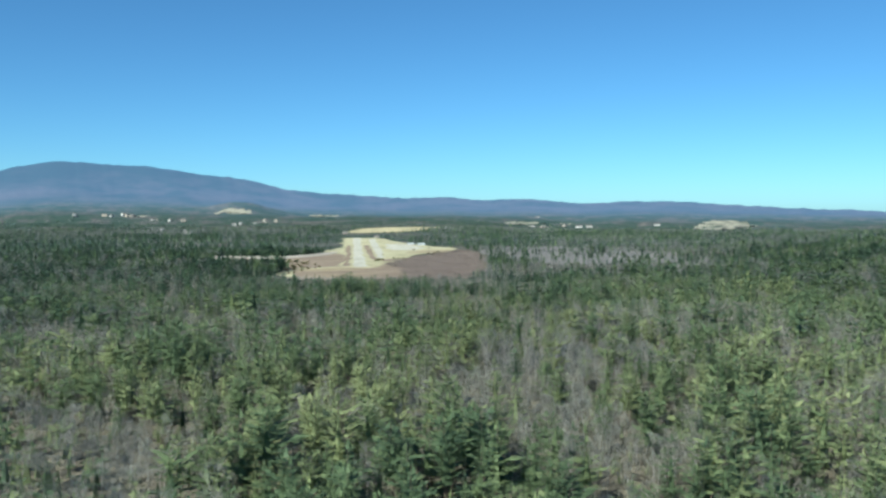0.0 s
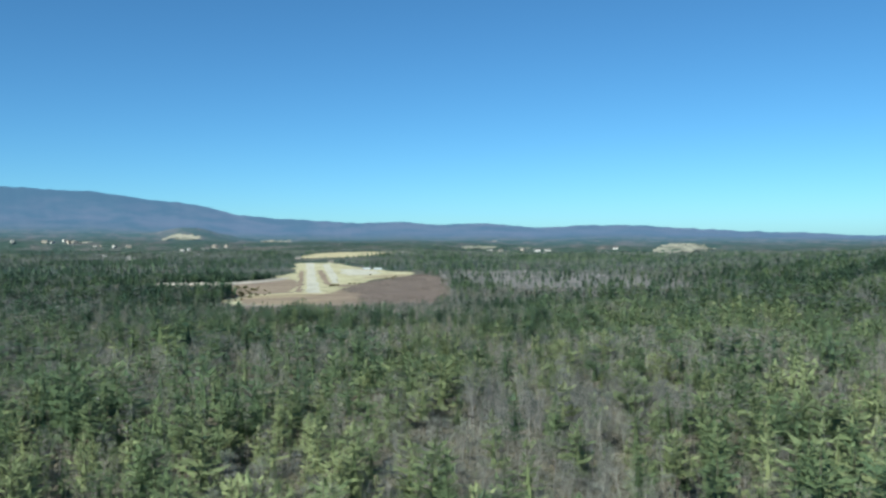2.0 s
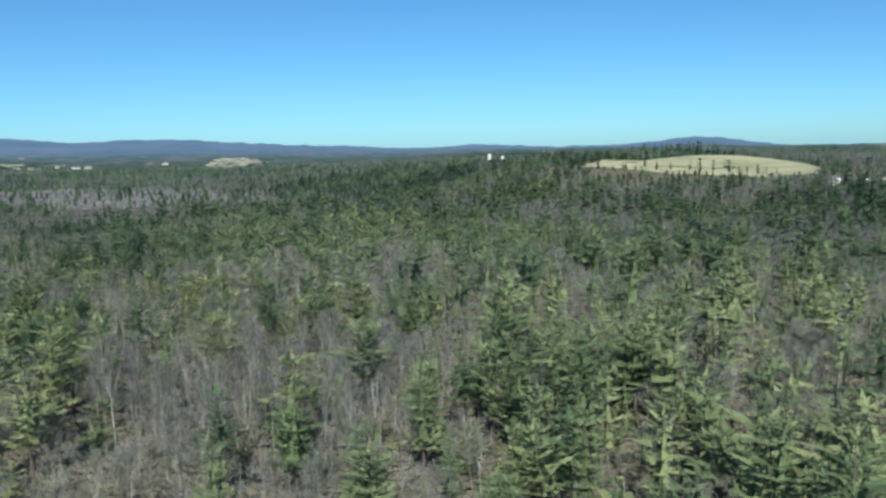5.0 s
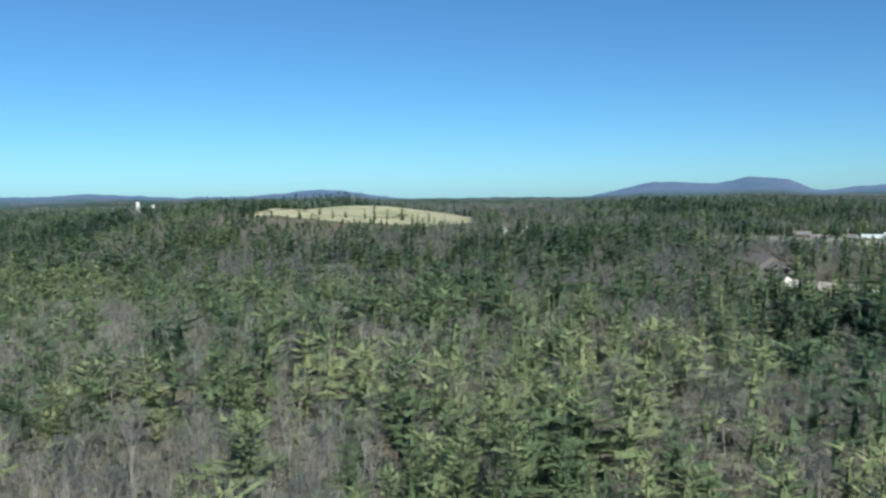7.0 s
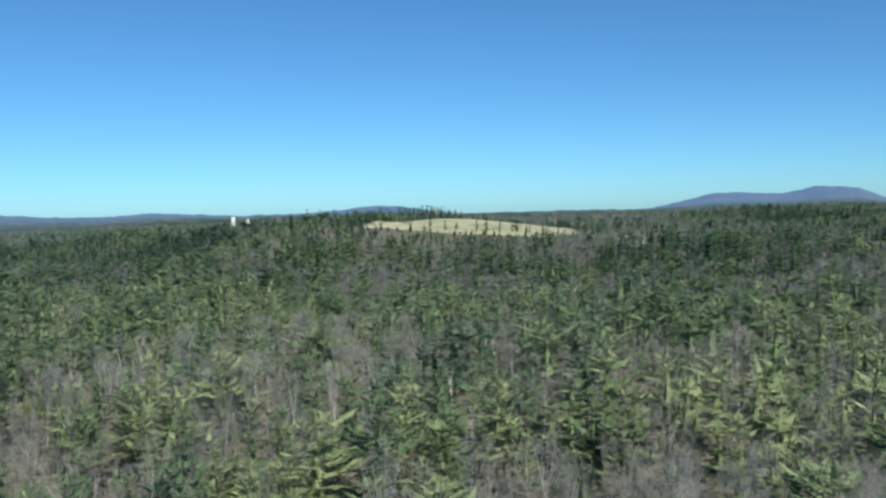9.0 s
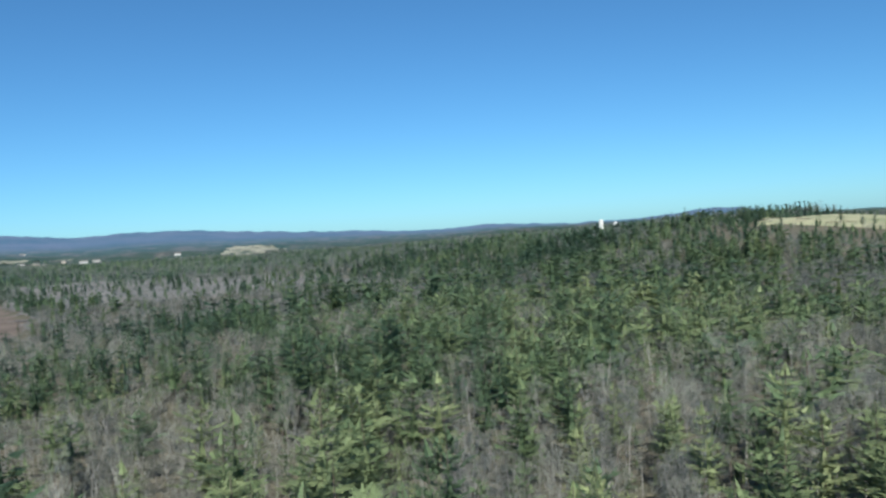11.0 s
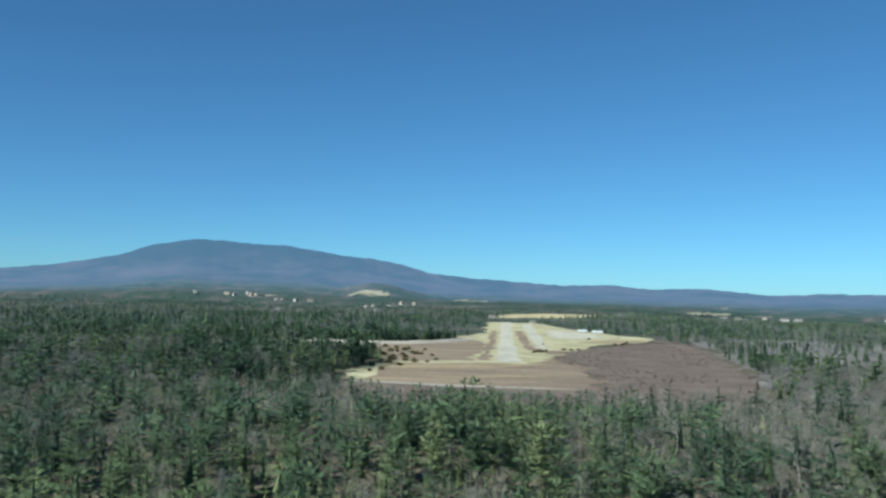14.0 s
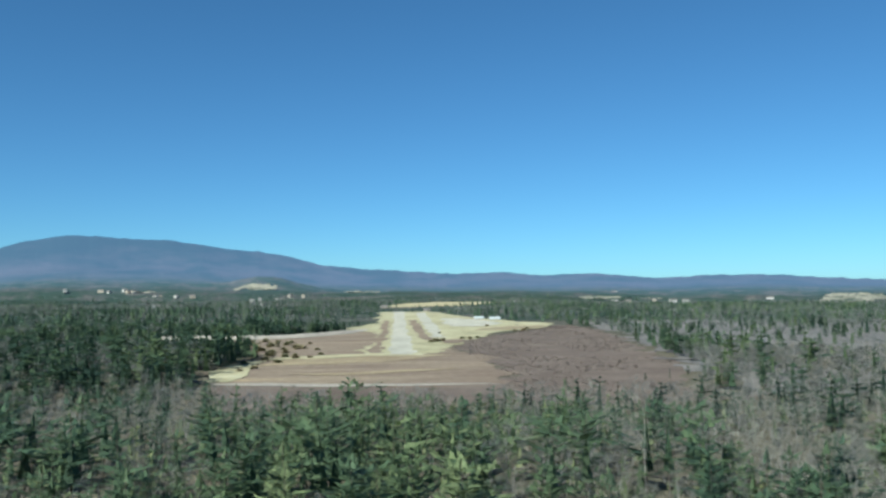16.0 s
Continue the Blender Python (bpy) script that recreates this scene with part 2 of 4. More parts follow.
def make_ground():
    az = np.unique(np.concatenate([np.arange(-180, -45, 5.0), np.arange(-45, 110, 0.4), np.arange(110, 181, 5.0)]))
    r = [0.0]
    while r[-1] < FAR_HILLS:
        r.append(r[-1] + max(14.0, r[-1] * 0.018))
    near = np.array(r) * FAR_HILLS / r[-1]
    ground = tagged(polar_sheet("ground", near, az), "rolling wooded ground with brown leaf litter", "ground", kind="structure")
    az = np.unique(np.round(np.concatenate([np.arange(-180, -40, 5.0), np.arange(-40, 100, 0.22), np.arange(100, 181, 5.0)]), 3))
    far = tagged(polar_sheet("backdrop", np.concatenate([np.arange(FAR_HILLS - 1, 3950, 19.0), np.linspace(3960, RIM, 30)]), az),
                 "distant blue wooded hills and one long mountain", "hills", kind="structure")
    return ground, far


def strip(name, rows, mat, label, lift=0.15, step=6.0, rag=3.0, cols=10, category="ground"):
    """A draped sheet given by rows of y, left edge, right edge, with ragged edges."""
    rows = np.array(rows, float)
    y = np.arange(rows[0, 0], rows[-1, 0] + step, step)
    xl = np.interp(y, rows[:, 0], rows[:, 1]) + rag * (value_noise(y, 0 * y + rows[0, 1], 22, 7) - 0.5) * 2 + rag * (value_noise(y, 0 * y, 9, 8) - 0.5)
    xr = np.interp(y, rows[:, 0], rows[:, 2]) + rag * (value_noise(y, 0 * y + rows[0, 2], 22, 9) - 0.5) * 2 + rag * (value_noise(y, 0 * y, 9, 10) - 0.5)
    f = np.linspace(0, 1, cols)
    X = xl[:, None] * (1 - f) + xr[:, None] * f
    Y = np.repeat(y[:, None], cols, 1) + (rag * (value_noise(X, 0 * X + rows[0, 0], 14, 11) - 0.5) * 2 if rag else 0)
    Z = height(X, Y) + lift
    me = bare_mesh(name, np.stack([X, Y, Z], -1).reshape(-1, 3), grid_faces(*X.shape), mats=[mat])
    return tagged(new(name, me), label, category, kind="structure")


def ribbon(name, pts, width, mat, label, bank=3.0):
    """A road on a low bank that slopes down to the open side and runs out level at its end."""
    pts = [Vector((*p, 0)) for p in pts]
    V, n = [], 0
    for a, b in zip(pts, pts[1:]):
        k = max(2, int((b - a).length / 10))
        for i in range(k):
            p = a.lerp(b, i / k)
            d = (b - a).normalized()
            s = Vector((-d.y, d.x, 0)) * width / 2 * rng.uniform(0.9, 1.1)
            up = bank * min(1.0, (pts[-1] - p).length / 110) * rng.uniform(0.85, 1.1)
            toe = p - s * 1.9
            for q, lift in ((p + s * 1.6, 0.1), (p + s, up), (p - s * 0.8, up), (toe, 0.1)):
                V.append((q.x, q.y, float(height(q.x, q.y)) + lift + 0.3))
            n += 1
    me = bare_mesh(name, np.array(V), grid_faces(n, 4), mats=[mat])
    return tagged(new(name, me), label, "road", kind="structure")


rng = random.Random(7)
# outlines: y, left x, right x
BOG = [(850, 30, 122), (900, 36, 108), (957, 44, 132), (1006, 46, 142), (1125, 36, 157), (1232, 26, 172), (1300, 46, 182), (1400, 90, 193), (1500, 142, 200), (1560, 168, 188)]
MEADOW = [(922, -88, 45), (945, -92, 46), (1010, -95, 48), (1050, -93, 47), (1105, -90, 45), (1150, -104, 30), (1230, -140, 25), (1290, -172, 22), (1338, -195, 20), (1362, -120, 12), (1450, -72, 0), (1545, -60, -20)]
SAND = [(1108, -30, 11), (1145, -31, 20), (1212, -32, 38), (1262, -28, 44), (1300, -27, 52), (1345, -29, 65), (1450, -36, 100), (1500, -56, 140), (1545, -76, 162),
        (1600, -58, 174), (1640, -46, 142), (1740, -44, 90), (1850, -44, 54), (1965, -42, 26)]
BERM = [(1085, -92, -72), (1098, -88, -40), (1110, -70, -28), (1122, -46, -26)]
POINT = [(940, -90, -80), (975, -96, -78), (1030, -99, -84), (1070, -94, -84)]
REEDS = [(850, -62, 36), (890, -78, 42), (924, -88, 46)]
RUNWAY = [(1116, -13, 4), (1300, -16, 1), (1975, -24, -8)]
TAXI = [(1330, 20, 30), (1500, 20, 34), (1900, 12, 24)]
FIELD = [(2290, -40, 60), (2400, -42, 150), (2550, -25, 205), (2700, 15, 240), (2830, 70, 258)]
HILL_FIELD = [(640, 748, 860), (690, 704, 950), (740, 668, 1030), (775, 652, 1080), (800, 700, 1112), (850, 800, 1160), (900, 905, 1200), (950, 1030, 1232), (1000, 1120, 1255)]
FAR_FIELDS = [("hay_field", [(2900, 1190, 1330), (2960, 1185, 1390), (3060, 1230, 1420), (3200, 1310, 1440), (3330, 1390, 1460)]), ("hay_field", [(3530, -600, -480), (3570, -595, -450), (3620, -570, -452)]),
              ("hay_field", [(3180, 560, 830), (3235, 520, 840), (3260, 560, 800)]), ("hay_field", [(3640, -225, -130), (3720, -220, -110), (3800, -190, -115)]),
              ("hay_field", [(3270, -900, -800), (3300, -890, -780)])]
YARD = [(238, 470, 505), (262, 476, 520), (290, 488, 530), (300, 500, 532)]
STRIP_FIELD = [(205, 770, 850), (262, 735, 810), (300, 738, 825), (330, 750, 830), (375, 765, 820)]
OPEN = [BOG, MEADOW, REEDS, SAND, FIELD, HILL_FIELD, YARD, STRIP_FIELD] + [r for _, r in FAR_FIELDS]


ROAD = [(-225, 1336), (-185, 1343), (-135, 1348), (-100, 1380), (-70, 1438), (-48, 1545)]


def in_open(x, y, margin=5.0):
    hit = np.zeros(len(x), bool)
    r = np.array(ROAD, float)
    hit |= (x > r[0, 0]) & (x < r[-1, 0]) & (np.abs(y - np.interp(x, r[:, 0], r[:, 1])) < 15)
    hit |= (np.abs(x - 42) < 18) & (np.abs(y - 1200) < 120)
    hit |= np.hypot((x - 812) / 34, (y - 562) / 16) < 1
    hit |= (np.abs(x - 570) < 26) & (np.abs(y - 306) < 17)
    for rows in OPEN:
        r = np.array(rows, float)
        hit |= (y > r[0, 0] - margin) & (y < r[-1, 0] + margin) & (x > np.interp(y, r[:, 0], r[:, 1]) - margin) & (x < np.interp(y, r[:, 0], r[:, 2]) + margin)
    return hit


def forest_ground_material():
    """Leaf litter near by; the far canopy of pines and bare hardwoods beyond."""
    m, nt, bsdf = nodes_of("wooded_ground")
    big = noise_node(nt, 0.0042, 5, 0.62, (1.0, 1.7, 1.0))
    mid = noise_node(nt, 0.03, 4, 0.7)
    fine = noise_node(nt, 0.14, 3, 0.75)
    woods = ramp(nt, big, [(0.38, (0.03, 0.055, 0.045)), (0.5, (0.045, 0.068, 0.056)), (0.58, (0.085, 0.09, 0.085)), (0.7, (0.12, 0.115, 0.11))])
    woods = mix(nt, mix(nt, 0.6, (0.5, 0.5, 0.5), mid, "MIX"), mix(nt, 1.0, woods, (0.55, 0.58, 0.6), "MULTIPLY"), mix(nt, 1.0, woods, (1.35, 1.3, 1.25), "MULTIPLY"))
    litter = ramp(nt, noise_node(nt, 0.03, 5, 0.7), [(0.3, (0.075, 0.075, 0.053)), (0.5, (0.13, 0.117, 0.09)), (0.7, (0.085, 0.092, 0.06))])
    geo = nt.nodes.new("ShaderNodeNewGeometry")
    dist = nt.nodes.new("ShaderNodeVectorMath")
    dist.operation = "DISTANCE"
    dist.inputs[1].default_value = (0, CENTRE_Y, 0)
    nt.links.new(geo.outputs["Position"], dist.inputs[0])
    far = nt.nodes.new("ShaderNodeMapRange")
    far.inputs[1].default_value, far.inputs[2].default_value = 900, 1500
    nt.links.new(dist.outputs["Value"], far.inputs[0])
    finish(nt, bsdf, mix(nt, far.outputs[0], litter, woods), 0.95, fine, 1.0, 6.0, 0.1)
    return m


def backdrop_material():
    """Far wooded hills whose own faint glow stands in for miles of blue air."""
    m, nt, bsdf = nodes_of("far_hills")
    big = noise_node(nt, 0.0042, 6, 0.66, (1.0, 1.0, 2.5))
    mid = noise_node(nt, 0.011, 4, 0.7, (1.0, 0.7, 1.0))
    fine = noise_node(nt, 0.06, 3, 0.75)
    # bare hardwoods low on the slopes, spruce near the top
    woods = ramp(nt, big, [(0.38, (0.050, 0.048, 0.050)), (0.5, (0.038, 0.041, 0.042)), (0.60, (0.020, 0.031, 0.028))])
    # pines, bare hardwoods and small clearings in the valley before the hills
    valley = ramp(nt, mid, [(0.36, (0.026, 0.050, 0.038)), (0.50, (0.042, 0.062, 0.050)), (0.58, (0.068, 0.074, 0.070)), (0.67, (0.085, 0.085, 0.080)), (0.75, (0.16, 0.155, 0.13))])
    valley = mix(nt, fine, mix(nt, 1.0, valley, (0.6, 0.62, 0.64), "MULTIPLY"), mix(nt, 1.0, valley, (1.3, 1.28, 1.25), "MULTIPLY"))
    deep = nt.nodes.new("ShaderNodeMapRange")
    deep.inputs[1].default_value, deep.inputs[2].default_value = 3650, 4150
    woods = mix(nt, deep.outputs[0], valley, woods)
    # a cap of dark spruce along the heights
    geo = nt.nodes.new("ShaderNodeNewGeometry")
    place = nt.nodes.new("ShaderNodeSeparateXYZ")
    nt.links.new(geo.outputs["Position"], place.inputs[0])
    patch = nt.nodes.new("ShaderNodeMath")
    patch.operation = "MULTIPLY_ADD"
    patch.inputs[1].default_value = 300.0
    nt.links.new(big, patch.inputs[0])
    nt.links.new(place.outputs["Z"], patch.inputs[2])
    cap = nt.nodes.new("ShaderNodeMapRange")
    cap.inputs[1].default_value, cap.inputs[2].default_value = 290, 440
    nt.links.new(patch.outputs[0], cap.inputs[0])
    woods = mix(nt, cap.outputs[0], woods, (0.012, 0.024, 0.022))
    finish(nt, bsdf, woods, 0.95, fine, 0.6, 8.0, 0.1)
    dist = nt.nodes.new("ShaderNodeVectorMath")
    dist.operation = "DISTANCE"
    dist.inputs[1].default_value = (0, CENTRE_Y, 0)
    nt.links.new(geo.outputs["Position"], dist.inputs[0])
    # surface emission grows with distance in place of blue haze
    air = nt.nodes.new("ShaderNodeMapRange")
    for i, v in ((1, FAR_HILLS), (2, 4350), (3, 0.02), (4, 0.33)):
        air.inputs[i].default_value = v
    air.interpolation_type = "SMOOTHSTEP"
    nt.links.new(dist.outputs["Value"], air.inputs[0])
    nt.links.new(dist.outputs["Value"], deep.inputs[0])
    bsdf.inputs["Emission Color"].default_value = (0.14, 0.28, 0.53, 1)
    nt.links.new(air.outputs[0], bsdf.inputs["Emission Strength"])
    return m


ground, far_hills = make_ground()
ground.data.materials.append(forest_ground_material())
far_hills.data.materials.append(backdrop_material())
strip("bog", BOG, M_bog, "open bog of reddish brown heath and low bare shrubs", rag=9, category="bog")
M_brush = patchy("alder_brush", [(0.3, (0.125, 0.118, 0.115)), (0.5, (0.185, 0.178, 0.172)), (0.7, (0.235, 0.225, 0.21))], 0.03, 0.35, (0.7, 0.7, 0.72), strength=0.8, dist=1.0)
strip("alder_swamp", [(870, 124, 330), (950, 138, 430), (1080, 160, 470), (1250, 180, 480), (1400, 200, 470), (1520, 208, 430), (1610, 215, 360)], M_brush, "flat swamp of grey leafless alder brush beside the bog", lift=0.3, rag=14, cols=24, category="swamp")
strip("marsh_meadow", MEADOW, M_meadow, "marsh meadow of flattened dry tan and russet grass", lift=0.22, rag=9, category="meadow")
strip("sand_bank", SAND, M_sand, "bare pale yellow sand graded round the runway", lift=0.5, rag=7, category="sand")
strip("reed_bed", REEDS, M_bog, "brown reeds and heath before the meadow", lift=0.18, rag=6, category="reeds")
strip("dirt_track", [(921, -40, 38), (926, -70, 30), (932, -86, -30), (937, -88, -60)], M_road, "thin pale dirt track at the meadow's edge", lift=0.4, rag=1.5, step=2, category="track")
strip("grass_band", [(1040, -82, -60), (1058, -80, -20), (1080, -72, 2), (1100, -50, 18), (1112, -30, 24)], M_straw, "band of pale straw grass across the meadow", lift=0.4, rag=7, step=3, category="grass")
strip("grass_band", [(975, -60, -30), (985, -48, 0), (996, -20, 20), (1002, 0, 28)], M_straw, "band of pale straw grass across the meadow", lift=0.4, rag=6, step=3, category="grass")
strip("sand_edge", BERM, M_sand, "low bank of pale sand along the meadow", lift=0.55, rag=3, step=3, category="sand")
strip("sand_edge", POINT, M_sand, "low point of pale sand at the meadow's corner", lift=0.55, rag=4, step=4, category="sand")
strip("runway", RUNWAY, M_runway, "straight pale grey gravel runway on bare sand", lift=0.65, rag=2.2, category="runway")
strip("scrub_grass", [(1285, 12, 17), (1320, 9, 18), (1480, 6, 17), (1700, 0, 10)], M_meadow, "strip of dry brown grass between runway and taxiway", lift=0.6, rag=2.5, category="grass")
strip("taxiway", TAXI, M_runway, "pale grey gravel taxiway beside the runway", lift=0.65, rag=2.5, category="taxiway")
strip("grass_mound", [(1232, 28, 38), (1250, 25, 44), (1275, 26, 46), (1296, 32, 42)], M_meadow, "mound of dry brown grass on the sand", lift=0.9, rag=3, step=4, category="grass")
strip("gravel_pad", [(1560, 50, 92), (1610, 46, 112), (1680, 44, 96), (1730, 40, 70)], M_runway, "pale grey gravel apron before the hangars", lift=0.75, rag=5, category="apron")
strip("sand_ridge", [(1480, 70, 118), (1505, 80, 146), (1530, 96, 158), (1548, 120, 156)], M_straw, "ridge of dull yellow sand and dry grass", lift=0.8, rag=6, step=4, category="sand")
strip("sand_verge", [(1130, -27, -18), (1250, -27, -19), (1400, -29, -21), (1700, -36, -25)], M_meadow, "worn brown strip beside the runway", lift=0.62, rag=3.5, category="sand")
strip("hay_field", FIELD, M_field, "dry yellow hay field beyond the runway's end", lift=0.3, rag=6, category="field")
M_pasture = patchy("pale_pasture", [(0.34, (0.145, 0.172, 0.092)), (0.45, (0.245, 0.252, 0.15)), (0.56, (0.35, 0.34, 0.222)), (0.68, (0.235, 0.215, 0.14))], 0.014, 0.1, (0.8, 0.82, 0.78), stretch=(0.5, 1.6, 1.0))
strip("hay_field", HILL_FIELD, M_pasture, "dry pale hay field on a low round hill", lift=0.6, rag=8, category="field")
strip("farm_track", [(742, 680, 760), (750, 760, 900), (758, 880, 1010), (764, 990, 1085)], M_straw, "pale mown track across the hay field", lift=0.9, rag=3, step=2, category="track")
# duller and greyer than near fields: the haze of distance is in its colour
M_far_field = patchy("far_pasture", [(0.36, (0.085, 0.10, 0.085)), (0.46, (0.20, 0.205, 0.165)), (0.56, (0.28, 0.275, 0.225)), (0.7, (0.35, 0.34, 0.275))], 0.016, 0.12, (0.8, 0.8, 0.8))
for n, rows in FAR_FIELDS:
    strip(n, rows, M_far_field, "distant dry pale field among wooded hills", lift=2.5, rag=22, step=15, category="field")
strip("gravel_yard", YARD, M_road, "pale gravel yard beside low buildings", rag=2, step=4, category="yard")
strip("dry_lawn", STRIP_FIELD, M_far_field, "dry pale grass round the houses", rag=4, step=5, category="field")
ribbon("gravel_road", ROAD, 9, M_road, "pale gravel road on a low bank along the wood")

# ---------------------------------------------------------------- trees
class Shape:
    def __init__(self):
        self.v, self.t, self.m = [], [], []

    def tri(self, a, b, c, m=0):
        n = len(self.v)
        self.v += [a, b, c]
        self.t.append((n, n + 1, n + 2))
        self.m.append(m)

    def spray(self, p, d, length, width, sag, m=0):
        """A leaf-shaped spray of twigs from p along d, its sides hanging a little."""
        s = (Vector((-d.y, d.x, 0)).normalized() + Vector((0, 0, rng.uniform(-0.7, 0.7)))) * width / 2
        mid = p + d * length * 0.45
        lo = Vector((0, 0, -sag * width))
        n = len(self.v)
        self.v += [p, mid + s + lo, p + d * length, mid - s + lo]
        self.t += [(n, n + 1, n + 2), (n, n + 2, n + 3)]
        self.m += [m, m]

    def feather(self, base, d, r, full, gap):
        """One far branch: a pair of needle sprays and a tip, or no more than the tip."""
        tip = base + d * r
        if not full:
            side = Vector((-d.y, d.x, 0)) * r * 0.42
            s0 = base + d * r * 0.1
            self.tri(s0 + side + Vector((0, 0, rng.uniform(-0.5, 0.1) * gap)), s0 - side - Vector((0, 0, rng.uniform(0, 0.6) * gap)), tip)
            return
        side = Vector((-d.y, d.x, 0)).normalized()
        w, f = r * 0.6, 0.29
        p = base + d * r * f
        for sgn in (-1, 1):
            q = p + d * r * rng.uniform(0.18, 0.34) + side * sgn * r * rng.uniform(0.28, 0.46) + Vector((0, 0, rng.uniform(-0.16, 0.1) * gap))
            a = p - d * w * 0.5 - Vector((0, 0, 0.16 * gap * rng.random()))
            self.tri(a, p + d * w + Vector((0, 0, 0.14 * gap * rng.random())), q)
        self.tri(base + d * r * 0.45 + side * w * 0.8, base + d * r * 0.45 - side * w * 0.8 - Vector((0, 0, 0.15 * gap)), tip)

    def pad(self, base, d, r, n, gap):
        """One branch that ends in a flat pad of needle sprays, a little upturned at its tip."""
        side = Vector((-d.y, d.x, 0)).normalized()
        for k in range(n):
            f = 0.22 + 0.62 * (k + rng.random()) / n
            wide = r * 0.3 * (0.35 + 1.3 * f * (1.25 - f))
            p = base + d * r * f + side * rng.uniform(-1, 1) * wide + Vector((0, 0, (0.35 * f * f - 0.12) * r * 0.35 + rng.uniform(-0.09, 0.09) * gap))
            g = rng.uniform(-1.0, 1.0)
            way = d * math.cos(g) + side * math.sin(g) + Vector((0, 0, rng.uniform(-0.15, 0.28)))
            cross = Vector((-way.y, way.x, rng.uniform(-0.5, 0.5))).normalized()
            size = r * rng.uniform(0.7, 1.15) / math.sqrt(n)
            self.tri(p - way * size * 0.5 + cross * size * 0.3, p - way * size * 0.5 - cross * size * 0.3, p + way * size * 0.85)

    def pole(self, a, b, r0, r1, sides=5, m=1):
        axis = (b - a).normalized()
        s = axis.orthogonal().normalized()
        q = axis.cross(s)
        n = len(self.v)
        for p, r in ((a, r0), (b, r1)):
            for i in range(sides):
                g = 2 * math.pi * i / sides
                self.v.append(p + (s * math.cos(g) + q * math.sin(g)) * r)
        for i in range(sides):
            j = (i + 1) % sides
            self.t += [(n + i, n + j, n + sides + j), (n + i, n + sides + j, n + sides + i)]
            self.m += [m, m]

    def sliver(self, a, b, w, m=0):
        side = (b - a).cross(Vector((rng.uniform(-1, 1), rng.uniform(-1, 1), rng.uniform(-0.3, 0.3))))
        side = side.normalized() * w / 2 if side.length > 1e-6 else Vector((w / 2, 0, 0))
        self.tri(a + side, a - side, b, m)

    def arrays(self):
        return np.array([tuple(v) for v in self.v]), np.array(self.t), np.array(self.m)


def pine_shape(h, R, tiers, nb, n, trunk=5, slim=0.75):
    """A white pine: level pads of needles on whorled branches, in separate uneven tiers round one trunk."""
    s = Shape()
    lean = Vector((rng.uniform(-0.03, 0.03), rng.uniform(-0.03, 0.03), 1))
    if trunk:
        s.pole(Vector((0, 0, -0.5)), lean * h * 0.97, 0.008 * h + 0.03, 0.03, trunk)
    core = 4 if trunk else 3
    low = rng.uniform(0.18, 0.4) if trunk else 0.14        # where the lowest living branches start
    r0 = R * (0.2 if n > 1 else 0.32 if n else 0.5)
    for i in range(core):
        a, b = 6.283 * i / core, 6.283 * (i + 1) / core
        s.tri(Vector((math.cos(a) * r0, math.sin(a) * r0, h * low)), Vector((math.cos(b) * r0, math.sin(b) * r0, h * low)), lean * h * (0.8 if n > 1 else 0.9))
    gap = h * (0.94 - low) / tiers
    flag = rng.uniform(0, 6.28)                            # the side with the longer branches
    for i in range(tiers):
        u = i / max(1, tiers - 1)
        z = h * (low + (0.94 - low) * u) + rng.uniform(-0.3, 0.3) * gap
        r = R * ((0.14 if n > 1 else 0.24) + 0.9 * (1 - u) ** slim * (0.62 + 0.38 * min(1.0, 3.5 * u))) * rng.uniform(0.62, 1.2)
        turn = rng.uniform(0, 6.28)
        for b in range(nb):
            g = turn + 6.283 * b / nb + rng.uniform(-0.45, 0.45)
            rb = r * rng.uniform(0.6, 1.2) * (1 + 0.22 * math.cos(g - flag))
            d = Vector((math.cos(g), math.sin(g), 0.06 + 0.45 * u + rng.uniform(-0.1, 0.12)))
            if n > 1:
                s.pad(lean * z, d, rb, n, gap)
            else:
                s.feather(lean * z, d, rb, n, gap)
    top = lean * h
    for b in range(3 if n > 1 else n):
        g = rng.uniform(0, 6.28)
        s.sliver(top - Vector((0, 0, 0.1 * h)) + Vector((math.cos(g), math.sin(g), 0)) * R * 0.1, top, R * 0.12)
    return s.arrays()


